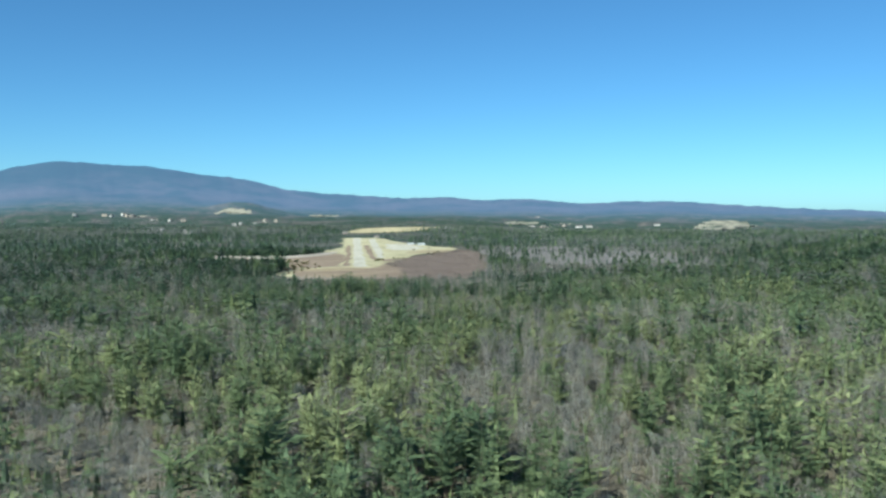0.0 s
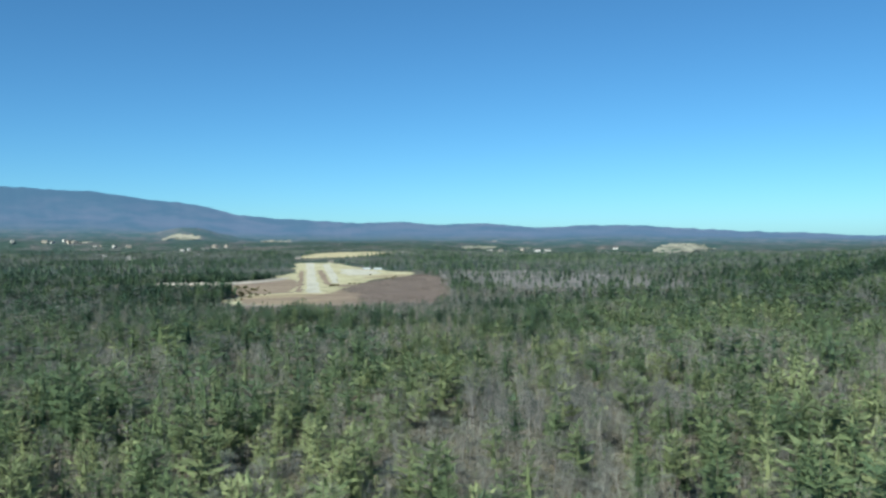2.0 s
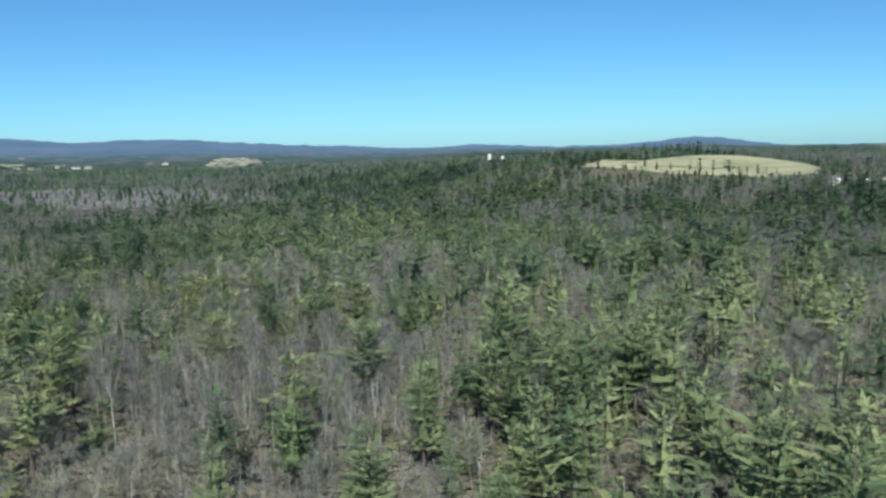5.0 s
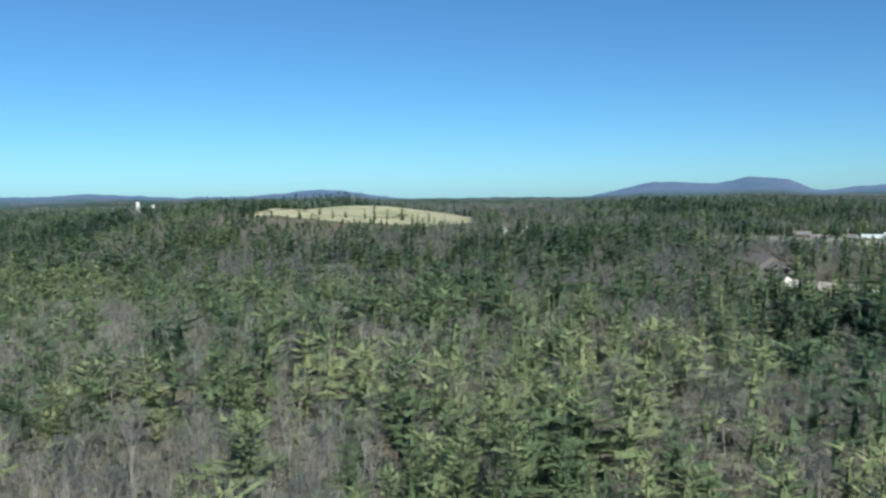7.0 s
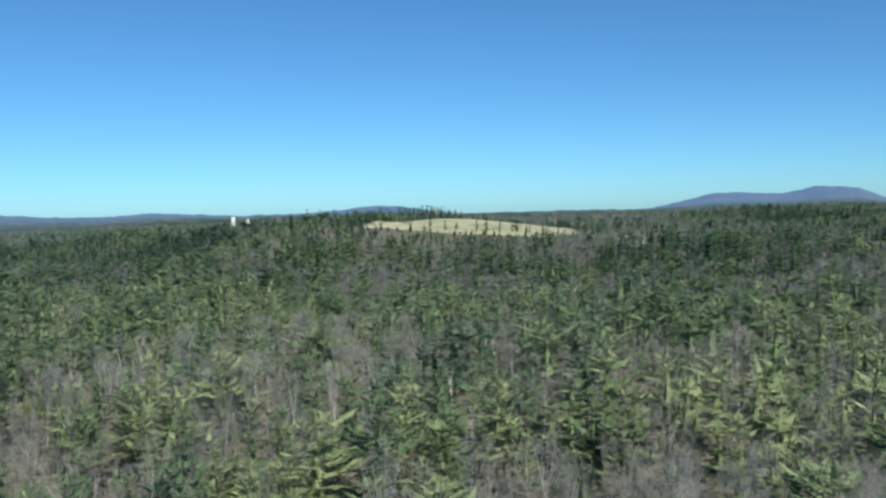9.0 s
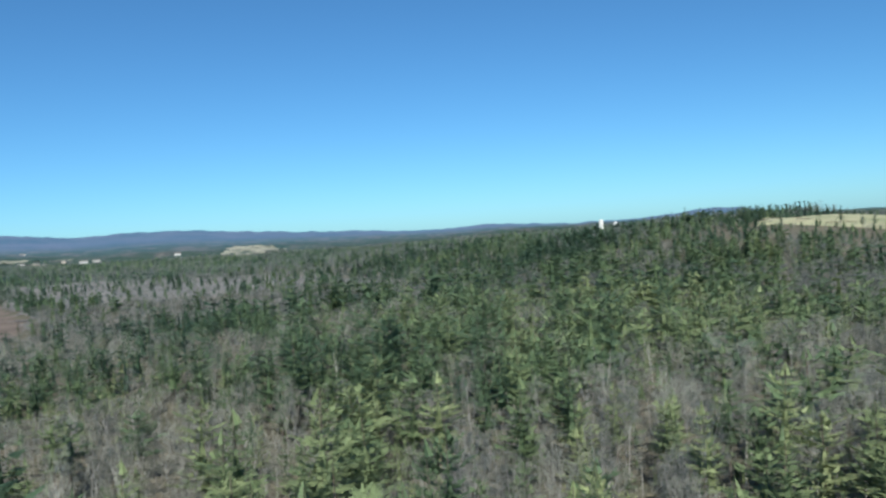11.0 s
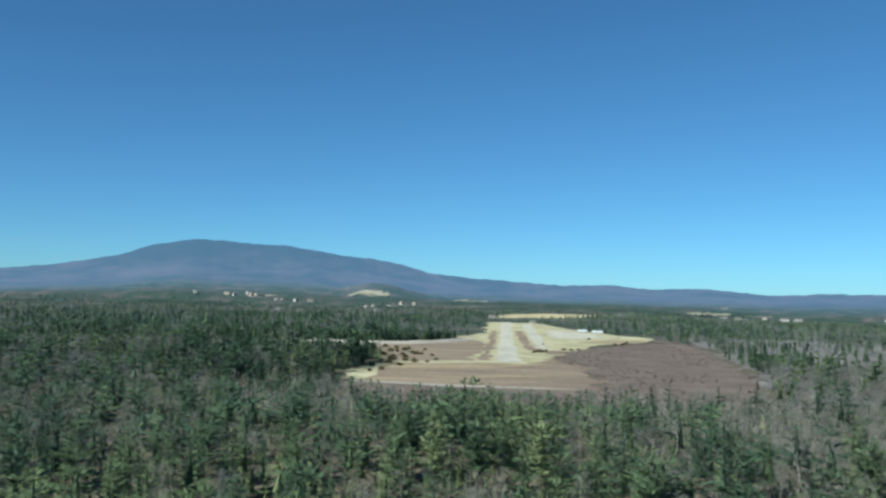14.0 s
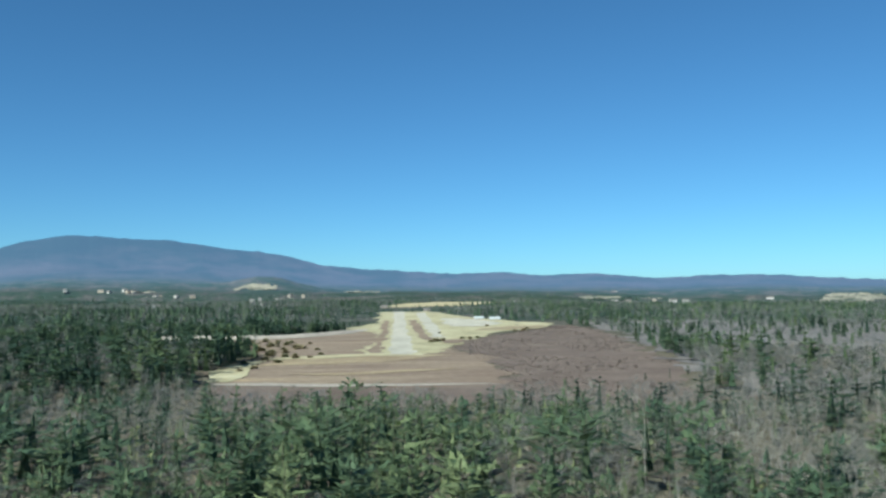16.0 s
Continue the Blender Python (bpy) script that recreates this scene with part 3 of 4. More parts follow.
def bare_shape(h, R, limbs, fans, size, sides=5):
    """A leafless hardwood: a thin pale forked trunk, rising limbs and a soft haze of the finest twigs."""
    s = Shape()
    fork = Vector((rng.uniform(-0.05, 0.05) * h, rng.uniform(-0.05, 0.05) * h, h * rng.uniform(0.42, 0.55)))
    if sides > 2:
        s.pole(Vector((0, 0, -0.5)), fork, 0.005 * h + 0.03, 0.003 * h + 0.02, sides)
    else:
        s.sliver(Vector((0, 0, 0)), fork * 1.5, 0.13, 1)
    ends = []
    for i in range(limbs):
        a = fork * rng.uniform(0.55, 1.0)
        g = 2.4 * i + rng.uniform(-0.5, 0.5)
        out = R * rng.uniform(0.3, 0.95) * (0.3 if i < 2 else 1)
        e = Vector((fork.x + math.cos(g) * out, fork.y + math.sin(g) * out, h * rng.uniform(0.72, 0.98)))
        ends.append((a, e))
        if sides > 4:
            s.pole(a, e, 0.05, 0.012, 3)
        else:
            s.sliver(a, e, 0.12, 1)
    for k in range(fans):
        # fans of twigs fill an egg-shaped crown
        g, q, v = rng.uniform(0, 6.283), math.sqrt(rng.random()), rng.uniform(0.0, 1.0)
        w = R * (0.35 + 0.65 * math.sin(math.pi * min(1.0, 0.25 + 0.75 * v))) * q
        p = Vector((fork.x + math.cos(g) * w, fork.y + math.sin(g) * w, h * (0.36 + 0.5 * v)))
        d = Vector((math.cos(g) * rng.uniform(-0.2, 0.7), math.sin(g) * rng.uniform(-0.2, 0.7), 1.0)).normalized()
        side = d.cross(Vector((math.cos(g + rng.uniform(-2, 2)), math.sin(g + rng.uniform(-2, 2)), 0.2))).normalized()
        L = size * rng.uniform(0.8, 1.4)
        s.tri(p, p + d * L + side * L * 0.45, p + d * L * rng.uniform(0.8, 1.1) - side * L * 0.45)
    return s.arrays()


def stamp(name, shapes, x, y, size, wide, mats, label, category, tint, group=""):
    """Many trees in one object: each stands on the ground, turned and scaled on its own."""
    n = len(x)
    pick = nrng.integers(0, len(shapes), n)
    turn = nrng.uniform(0, 2 * np.pi, n)
    z = height(x, y)
    Vs, Ts, Ms, Ws, base = [], [], [], [], 0
    for k, (V, T, M) in enumerate(shapes):
        idx = np.where(pick == k)[0]
        if not len(idx):
            continue
        c, s = np.cos(turn[idx])[:, None], np.sin(turn[idx])[:, None]
        sx, sz = (size[idx] * wide[idx])[:, None], size[idx][:, None]
        P = np.stack([(V[None, :, 0] * c - V[None, :, 1] * s) * sx + x[idx][:, None], (V[None, :, 0] * s + V[None, :, 1] * c) * sx + y[idx][:, None],
                      V[None, :, 2] * sz + z[idx][:, None]], -1)
        Vs.append(P.reshape(-1, 3))
        Ts.append((T[None] + (base + np.arange(len(idx)) * len(V))[:, None, None]).reshape(-1, 3))
        Ms.append(np.tile(M, len(idx)))
        Ws.append(np.repeat(tint[idx], len(V)))
        base += len(idx) * len(V)
    me = bare_mesh(name, np.concatenate(Vs), np.concatenate(Ts), np.concatenate(Ms), mats, np.concatenate(Ws))
    return tagged(new(name, me), label, category, group, "stuff")


nrng = np.random.default_rng(11)
# stands: x, y, half width, half depth, share of bare hardwoods
NEAR_STANDS = [(54, 300, 28, 100, 0.88), (-8, 480, 36, 40, 0.72), (22, 525, 22, 32, 0.6), (153, 268, 26, 26, 0.6), (220, 365, 20, 20, 0.6), (400, 490, 38, 135, 0.74), (400, 583, 85, 34, 0.8),
               (135, 434, 26, 18, 0.65), (138, 355, 18, 18, 0.6), (147, 322, 18, 14, 0.5), (145, 452, 30, 20, 0.66), (108, 505, 22, 22, 0.55), (64, 587, 16, 14, 0.75), (-11, 633, 32, 20, 0.5),
               (72, 735, 32, 34, 0.78), (46, 665, 22, 18, 0.66), (112, 700, 36, 60, 0.62), (-70, 560, 60, 50, 0.35), (20, 700, 30, 34, 0.42), (92, 424, 26, 30, 0.8)]
FAR_STANDS = [(440, 640, 90, 30, 0.6), (330, 1000, 190, 120, 0.93), (330, 1330, 170, 290, 0.93), (500, 2080, 480, 130, 0.05), (560, 1500, 130, 200, 0.66), (600, 1000, 150, 160, 0.12), (450, 850, 140, 90, 0.34),
              (-160, 1480, 120, 110, 0.08), (-420, 1500, 260, 200, 0.15), (110, 850, 45, 45, 0.9), (270, 885, 170, 70, 0.92), (-300, 1000, 150, 90, 0.5), (-190, 740, 180, 140, 0.42), (-250, 1215, 180, 80, 0.66),
              (620, 560, 110, 60, 0.7), (1125, 1075, 95, 75, 0.03), (1200, 740, 110, 130, 0.8), (640, 850, 80, 70, 0.3), (600, 735, 60, 60, 0.4), (900, 560, 130, 70, 0.8), (760, 590, 70, 70, 0.55), (1010, 640, 90, 120, 0.75),
              (1150, 400, 200, 300, 0.25), (-66, 845, 28, 28, 0.75), (-85, 770, 30, 25, 0.5), (110, 2120, 90, 90, 0.85), (0, 2150, 45, 120, 0.85), (640, 300, 120, 60, 0.75),
              (1420, 920, 230, 150, 0.88), (1230, 760, 130, 110, 0.88), (1100, 670, 100, 60, 0.85), (1240, 1070, 110, 60, 0.03)]


def hardwood_share(x, y):
    near = nearness(x, y)
    p = 0.30 + 0.07 * smooth((near - 300) / 200) + 0.18 * smooth((y - 1500) / 900) + 0.7 * (value_noise(x, y, 260, 23) - 0.5) * smooth((near - 500) / 300)
    p = p + 0.9 * (value_noise(x, y, 70, 21) - 0.5) + 0.75 * (value_noise(x, y, 26, 22) - 0.5)
    for cx, cy, rx, ry, q in NEAR_STANDS + FAR_STANDS:
        w = np.exp(-(((x - cx) / rx) ** 2 + ((y - cy) / ry) ** 2) ** 2)
        p = p * (1 - w) + (q + 0.4 * (value_noise(x, y, 26, 22) - 0.5)) * w
    return np.clip(p, 0.04, 0.95)


def nearness(x, y):
    """Roughly how near the line of flight comes to a place while it is in view, in metres."""
    right = 110 + 0.75 * x + 0.9 * np.maximum(0, 290 - y)
    ahead = np.hypot(x, y - 490) + 20
    left = np.hypot(x, y - 150)
    beside = np.where(x > 30, np.minimum(right, np.hypot(x, y - 120) + 60), left)
    return np.where(y > 560, np.where(x > 30, np.minimum(ahead, right + 0.8 * np.maximum(0, y - 560)), ahead), beside)


def in_view(x, y):
    """The wedge of wood that lies ahead and to the right of the line of flight."""
    return np.where(x < 0, y > -x * 1.30 + 140, y > np.where(x < 300, 140 + 0.2 * x, 236 - 0.12 * x))


def spots(spacing, lo, hi):
    """Places for trees on the woods' floor, between two degrees of nearness."""
    ext = hi + 20
    gx, gy = np.meshgrid(np.arange(-ext, ext * 1.4, spacing), np.arange(100, 600 + ext, spacing))
    x = (gx + nrng.uniform(-0.5, 0.5, gx.shape) * spacing).ravel()
    y = (gy + nrng.uniform(-0.5, 0.5, gy.shape) * spacing).ravel()
    d = nearness(x, y)
    keep = (d >= lo) & (d < hi) & (np.hypot(x, y - CENTRE_Y) < FAR_HILLS + 60)
    keep &= in_view(x, y)
    x, y = x[keep], y[keep]
    keep = ~in_open(x, y)
    keep &= value_noise(x, y, 16, 31) > 0.06
    return x[keep], y[keep]


def sizes(x, y, n_lo, n_hi):
    h = nrng.uniform(n_lo, n_hi, len(x)) * (0.85 + 0.3 * value_noise(x, y, 50, 41))
    low = np.exp(-(((x - 60) / 170) ** 4) - (((y - 2130) / 190) ** 4))        # scrub off the runway's end
    edge = np.exp(-(((x - 0) / 140) ** 4) - (((y - 835) / 75) ** 4))          # young growth by the bog
    scrub = np.exp(-(((x + 250) / 190) ** 4) - (((y - 1220 - 0.3 * (x + 250)) / 90) ** 4))    # brush below the road
    street = np.exp(-(((x - 690) / 95) ** 4) - (((y - 295) / 95) ** 4))       # brush before the houses
    dell = np.exp(-(((x - 755) / 60) ** 4) - (((y - 535) / 45) ** 4))        # brush before the long house
    farm = np.exp(-(((x - 680) / 90) ** 4) - (((y - 950) / 80) ** 4))         # tall wood round the silos
    lots = np.exp(-(((x - 490) / 75) ** 4) - (((y - 285) / 50) ** 4))
    foot = np.exp(-(((x - 645) / 95) ** 4) - (((y - 720) / 110) ** 4))        # young trees below the hill field
    clump = np.exp(-(((x - 1175) / 155) ** 4) - (((y - 1080) / 75) ** 4))      # tall pines behind the hill field
    rise = np.exp(-(((x - 0) / 150) ** 4) - (((y - 690) / 105) ** 4))         # lower pines where the flight ends
    brow = np.exp(-(((x - 780) / 110) ** 4) - (((y - 610) / 60) ** 4))
    return h * (1 - 0.7 * low) * (1 - 0.5 * edge) * (1 - 0.62 * scrub) * (1 - 0.28 * street) * (1 - 0.4 * lots) * (1 + 0.4 * farm) * (1 - 0.45 * foot) * (1 - 0.45 * brow) * (1 + 0.95 * clump) * (1 - 0.5 * dell) * (1 - 0.24 * rise)


def scrub(x, y):
    """Where the hardwoods beside the bog are no more than tall brush."""
    swamp = np.exp(-(((x - 310) / 170) ** 4) - (((y - 1180) / 330) ** 4))
    moor = np.exp(-(((x - 250) / 170) ** 4) - (((y - 895) / 85) ** 4))
    return np.maximum(swamp, moor)


PINE_HI = [pine_shape(16.5, 3.6 + 0.35 * i, 11, 5, 12, 5, (0.6, 0.45, 0.75, 0.5, 0.4)[i]) for i in range(5)]
BARE_HI = [bare_shape(15.5, 2.9 + 0.3 * i, 10, 140, 1.25) for i in range(5)]
PINE_A = [pine_shape(16.5, 3.6 + 0.2 * i, 10, 5, 10, 4, 0.65 - 0.045 * i) for i in range(8)]
PINE_B = [pine_shape(16, 3.8 + 0.2 * i, 7, 4, 4, 3, 0.6 - 0.04 * i) for i in range(8)]
PINE_C = [pine_shape(15, 4.0 + 0.2 * i, 6, 3, 1, 0, 0.55 - 0.04 * i) for i in range(8)]
PINE_D = [pine_shape(14.5, 3.8 + 0.2 * i, 5, 3, 0, 0, 0.5 - 0.03 * i) for i in range(8)]
PINE_FAR = [pine_shape(14, 4.4, 3, 3, 0, 0, 0.45) for i in range(6)]
PINE_TINY = [pine_shape(14, 6.0, 1, 3, 0, 0) for i in range(4)]
YOUNG_PINE = [pine_shape(16, 6.5, 5, 4, 4, 0, 0.8) for i in range(5)]
YOUNG_FAR = [pine_shape(16, 6.5, 3, 4, 1, 0) for i in range(5)]
BARE_A = [bare_shape(15.5, 3.0 + 0.2 * i, 8, 105, 1.5, 3) for i in range(6)]
BARE_B = [bare_shape(15.5, 3.2 + 0.2 * i, 4, 54, 2.0, 3) for i in range(6)]
BARE_C = [bare_shape(14.5, 3.6, 2, 26, 2.6, 2) for i in range(6)]
BARE_D = [bare_shape(13.5, 4.0, 1, 16, 3.2, 2) for i in range(6)]
BARE_FAR = [bare_shape(12, 4.6, 1, 8, 4.6, 2) for i in range(6)]
BARE_TINY = [bare_shape(11, 7, 1, 4, 7.0, 2) for i in range(4)]
SAPLING = [bare_shape(14, 3.0 + 0.3 * i, 2, 26, 2.2, 2) for i in range(6)]

# the stretch of wood that is built tree by tree
GROVE = (42, 135, 300, 500)


def plant():
    for band, spacing, lo, hi, pines, bares in (("a", 6.9, 0, 210, PINE_A, BARE_A), ("b", 6.9, 210, 350, PINE_B, BARE_B), ("c", 7.4, 350, 620, PINE_C, BARE_C),
                                                ("d", 8.3, 620, 1050, PINE_D, BARE_D), ("far", 13.3, 1050, 2300, PINE_FAR, BARE_FAR), ("tiny", 24, 2300, 4600, PINE_TINY, BARE_TINY)):
        x, y = spots(spacing, lo, hi)
        hard = nrng.uniform(0, 1, len(x)) < hardwood_share(x, y)
        size = sizes(x, y, 0.55, 1.2) * np.where(nrng.random(len(x)) < 0.12, 1.2, 1.0)
        size = size * (1 - np.where(hard, 0.55, 0.2) * scrub(x, y))
        wide = nrng.uniform(0.72, 1.15, len(x)) * (1 + 0.9 * hard * scrub(x, y)) * {"b": 1.12, "c": 1.25, "d": 1.4, "far": 1.45, "tiny": 1.7}.get(band, 1.0)
        # tint carries light and haze: old pines under the flight palest, far woods dark
        shade = 0.46 + 0.235 * np.exp(-(np.maximum(0, nearness(x, y) - 120) / 215) ** 2) - 0.18 * smooth((nearness(x, y) - 400) / 600) - 0.4 * np.exp(-(((x - 1175) / 165) ** 4) - (((y - 1080) / 85) ** 4)) - 0.08 * smooth(-x / 150) - 0.26 * smooth((y - 520) / 90) * smooth((1000 - y) / 200) * smooth((300 - x) / 200)
        tint = np.clip(shade + 0.45 * (value_noise(x, y, 60, 51) - 0.5) + nrng.uniform(-0.22, 0.22, len(x)), 0.01, 0.99)
        # far hardwoods keep to the blue-grey stops: haze put into the twig colour
        tint = np.where(hard, 0.25 + 0.35 * nrng.random(len(x)) if band in ("c", "d", "far", "tiny") else np.where(hardwood_share(x, y) > 0.5, 0.68 + 0.32 * nrng.random(len(x)), nrng.random(len(x))), tint)
        single = (band == "a") & (x > GROVE[0]) & (x < GROVE[1]) & (y > GROVE[2]) & (y < GROVE[3])
        # old pines stand wide apart above the younger growth
        if band in ("a", "b", "c"):
            old = {"a": 0.86, "b": 0.8, "c": 0.8}[band]
            keep = hard | (nrng.random(len(x)) < old)
            size, wide = np.where(hard, size, size * 1.16), np.where(hard, wide, wide * (1.16 if band != "c" else 1.06))
            x, y, size, wide, hard, tint, single = [v[keep] for v in (x, y, size, wide, hard, tint, single)]
        if band in ("a", "b", "c"):
            thicket(band, spacing, lo, hi, SAPLING if band != "c" else bares)
        if band in ("a", "b"):
            undergrowth(spacing, lo, hi, YOUNG_PINE if band == "a" else YOUNG_FAR)
        if band == "a":
            grow(x, y, size, wide, hard, single)
        p, b = ~hard & ~single, hard & ~single
        scale = {"d": 0.92, "far": 0.82, "tiny": 0.6}.get(band, 1.0)
        stamp("pine_forest", pines, x[p], y[p], size[p] * scale, wide[p], [M_needle if band in ("a", "b") else M_far_pine if band in ("far", "tiny") else M_mixed, M_bark], "dense evergreen forest of sunlit tiered white pines", "forest", tint[p])
        stamp("bare_forest", bares, x[b], y[b], size[b] * scale * 0.88, wide[b], [M_twig, M_grey_bark], "leafless grey hardwood forest with pale trunks", "forest", tint[b])


def thicket(band, spacing, lo, hi, bares):
    """Young hardwoods crowd the stands that have few pines."""
    x, y = spots(spacing * 0.82, lo, hi)
    keep = hardwood_share(x, y) > nrng.uniform(0.0, 0.85, len(x))
    x, y = x[keep], y[keep]
    stamp("bare_thicket", bares, x, y, nrng.uniform(0.3, 0.68, len(x)), nrng.uniform(1.1, 1.8, len(x)), [M_twig, M_grey_bark],
          "crowded young leafless hardwoods with pale stems", "thicket", nrng.uniform(0, 1, len(x)))


def undergrowth(spacing, lo, hi, shapes):
    """Young pines fill the floor between the old ones."""
    x, y = spots(spacing * (0.95 if lo < 200 else 1.2), lo, hi)
    keep = hardwood_share(x, y) < nrng.uniform(0.2, 1.3, len(x))
    x, y = x[keep], y[keep]
    stamp("young_pine_forest", shapes, x, y, nrng.uniform(0.22, 0.5, len(x)), nrng.uniform(0.9, 1.3, len(x)), [M_needle, M_bark],
          "young green pines crowding the forest floor", "forest", nrng.uniform(0.45, 0.95, len(x)))


def split(arr, which):
    V, T, M = arr
    t = T[M == which]
    used, inv = np.unique(t, return_inverse=True)
    return V[used], inv.reshape(-1, 3)


def grow(x, y, size, wide, hard, single):
    """The near grove, each tree a thing with its trunk and its crown."""
    made = {}
    for kind, shapes, mc, mt in (("pine_tree", PINE_HI, M_needle, M_bark), ("bare_tree", BARE_HI, M_twig, M_grey_bark)):
        made[kind] = []
        for s in shapes:
            crown = bare_mesh("crown", *split(s, 0), mats=[mc])
            trunk = bare_mesh("trunk", *split(s, 1), mats=[mt])
            made[kind].append((trunk, crown))
    z = height(x, y)
    for i in np.where(single)[0]:
        kind = "bare_tree" if hard[i] else "pine_tree"
        trunk, crown = made[kind][rng.randrange(5)]
        root = new(kind)
        root.matrix_basis = pose(x[i], y[i], z[i], rng.uniform(-3, 3), rng.uniform(-3, 3), rng.uniform(0, 360)) @ Matrix.Diagonal((size[i] * wide[i], size[i] * wide[i], size[i], 1))
        if hard[i]:
            tagged(root, "leafless grey hardwood tree with a pale trunk and fine twigs", "tree", "bare trees of the grove")
        else:
            tagged(root, "sunlit white pine with level tiers of green needles", "tree", "pines of the grove")
        for n, me in (("trunk", trunk), ("crown", crown)):
            new(n, me).parent = root


plant()


def outer_wood():
    """The same wood goes on under and behind the line of flight."""
    gx, gy = np.meshgrid(np.arange(-520, 620, 10.5), np.arange(-160, 700, 10.5))
    x = (gx + nrng.uniform(-0.5, 0.5, gx.shape) * 10.5).ravel()
    y = (gy + nrng.uniform(-0.5, 0.5, gy.shape) * 10.5).ravel()
    keep = ~in_view(x, y) & ~in_open(x, y)
    x, y = x[keep], y[keep]
    hard = nrng.uniform(0, 1, len(x)) < hardwood_share(x, y)
    size, wide, tint = nrng.uniform(0.7, 1.2, len(x)), nrng.uniform(1.4, 1.9, len(x)), nrng.uniform(0.3, 0.85, len(x))
    p, b = ~hard, hard
    near = p & (np.abs(x) < 130) & (y < 300) & (y > 40)
    stamp("pine_forest", PINE_B, x[near], y[near], size[near], wide[near] * 0.7, [M_needle, M_bark], "dense evergreen forest of sunlit tiered white pines", "forest", tint[near])
    p = p & ~near
    stamp("pine_forest", PINE_D, x[p], y[p], size[p], wide[p], [M_mixed, M_bark], "dense evergreen forest of sunlit tiered white pines", "forest", tint[p])
    stamp("bare_forest", BARE_D, x[b], y[b], size[b], wide[b], [M_twig, M_grey_bark], "leafless grey hardwood forest with pale trunks", "forest", tint[b])
    gx, gy = np.meshgrid(np.arange(-190, 70, 6.5), np.arange(50, 400, 6.5))
    x = (gx + nrng.uniform(-3, 3, gx.shape)).ravel()
    y = (gy + nrng.uniform(-3, 3, gy.shape)).ravel()
    keep = ~in_view(x, y)
    x, y = x[keep], y[keep]
    stamp("young_pine_forest", YOUNG_FAR, x, y, nrng.uniform(0.3, 0.62, len(x)), nrng.uniform(0.8, 1.2, len(x)), [M_needle, M_bark],
          "young green pines crowding the forest floor", "forest", nrng.uniform(0.35, 0.85, len(x)))


outer_wood()

# ---------------------------------------------------------------- buildings
def plain(name, colour, rough=0.7, spec=0.3, grain=0.3):
    m, nt, bsdf = nodes_of(name)
    a = noise_node(nt, 0.7, 4, 0.6)
    finish(nt, bsdf, mix(nt, a, tuple(c * (1 - grain) for c in colour), colour), rough, a, 0.15, 0.05, spec)
    return m


M_white = plain("white_clapboard", (0.80, 0.79, 0.76), grain=0.12)
# white clapboard with the dimming of distant haze put into its colour
M_dull_white = plain("dull_white_clapboard", (0.56, 0.56, 0.54), grain=0.25)
M_tan = plain("tan_siding", (0.40, 0.36, 0.30))
M_grey_wall = plain("weathered_grey_siding", (0.40, 0.40, 0.38))
M_pale = plain("pale_pink_siding", (0.62, 0.55, 0.52), grain=0.15)
M_brick = plain("old_brick", (0.20, 0.135, 0.11))
M_shingle = plain("grey_shingles", (0.17, 0.165, 0.16), 0.85)
M_dark_wall = plain("dark_stained_siding", (0.15, 0.14, 0.13))
M_brown_roof = plain("brown_roofing", (0.20, 0.155, 0.13), 0.85)
M_metal = plain("pale_metal_roof", (0.42, 0.48, 0.49), 0.45, 0.4, 0.2)
M_glass = plain("dark_window_glass", (0.03, 0.04, 0.05), 0.12, 0.5)
M_concrete = plain("pale_concrete", (0.60, 0.60, 0.57), 0.8, grain=0.2)


def part(name, bm, mat, parent, label=""):
    me = bpy.data.meshes.new(name)
    bm.to_mesh(me)
    bm.free()
    me.materials.append(mat)
    ob = new(name, me)
    ob.parent = parent
    if label:
        tagged(ob, label)
    return ob


def box(bm, x0, x1, y0, y1, z0, z1):
    v = [bm.verts.new(p) for p in ((x0, y0, z0), (x1, y0, z0), (x1, y1, z0), (x0, y1, z0), (x0, y0, z1), (x1, y0, z1), (x1, y1, z1), (x0, y1, z1))]
    for f in ((3, 2, 1, 0), (4, 5, 6, 7), (0, 1, 5, 4), (1, 2, 6, 5), (2, 3, 7, 6), (3, 0, 4, 7)):
        bm.faces.new([v[i] for i in f])
    return bm


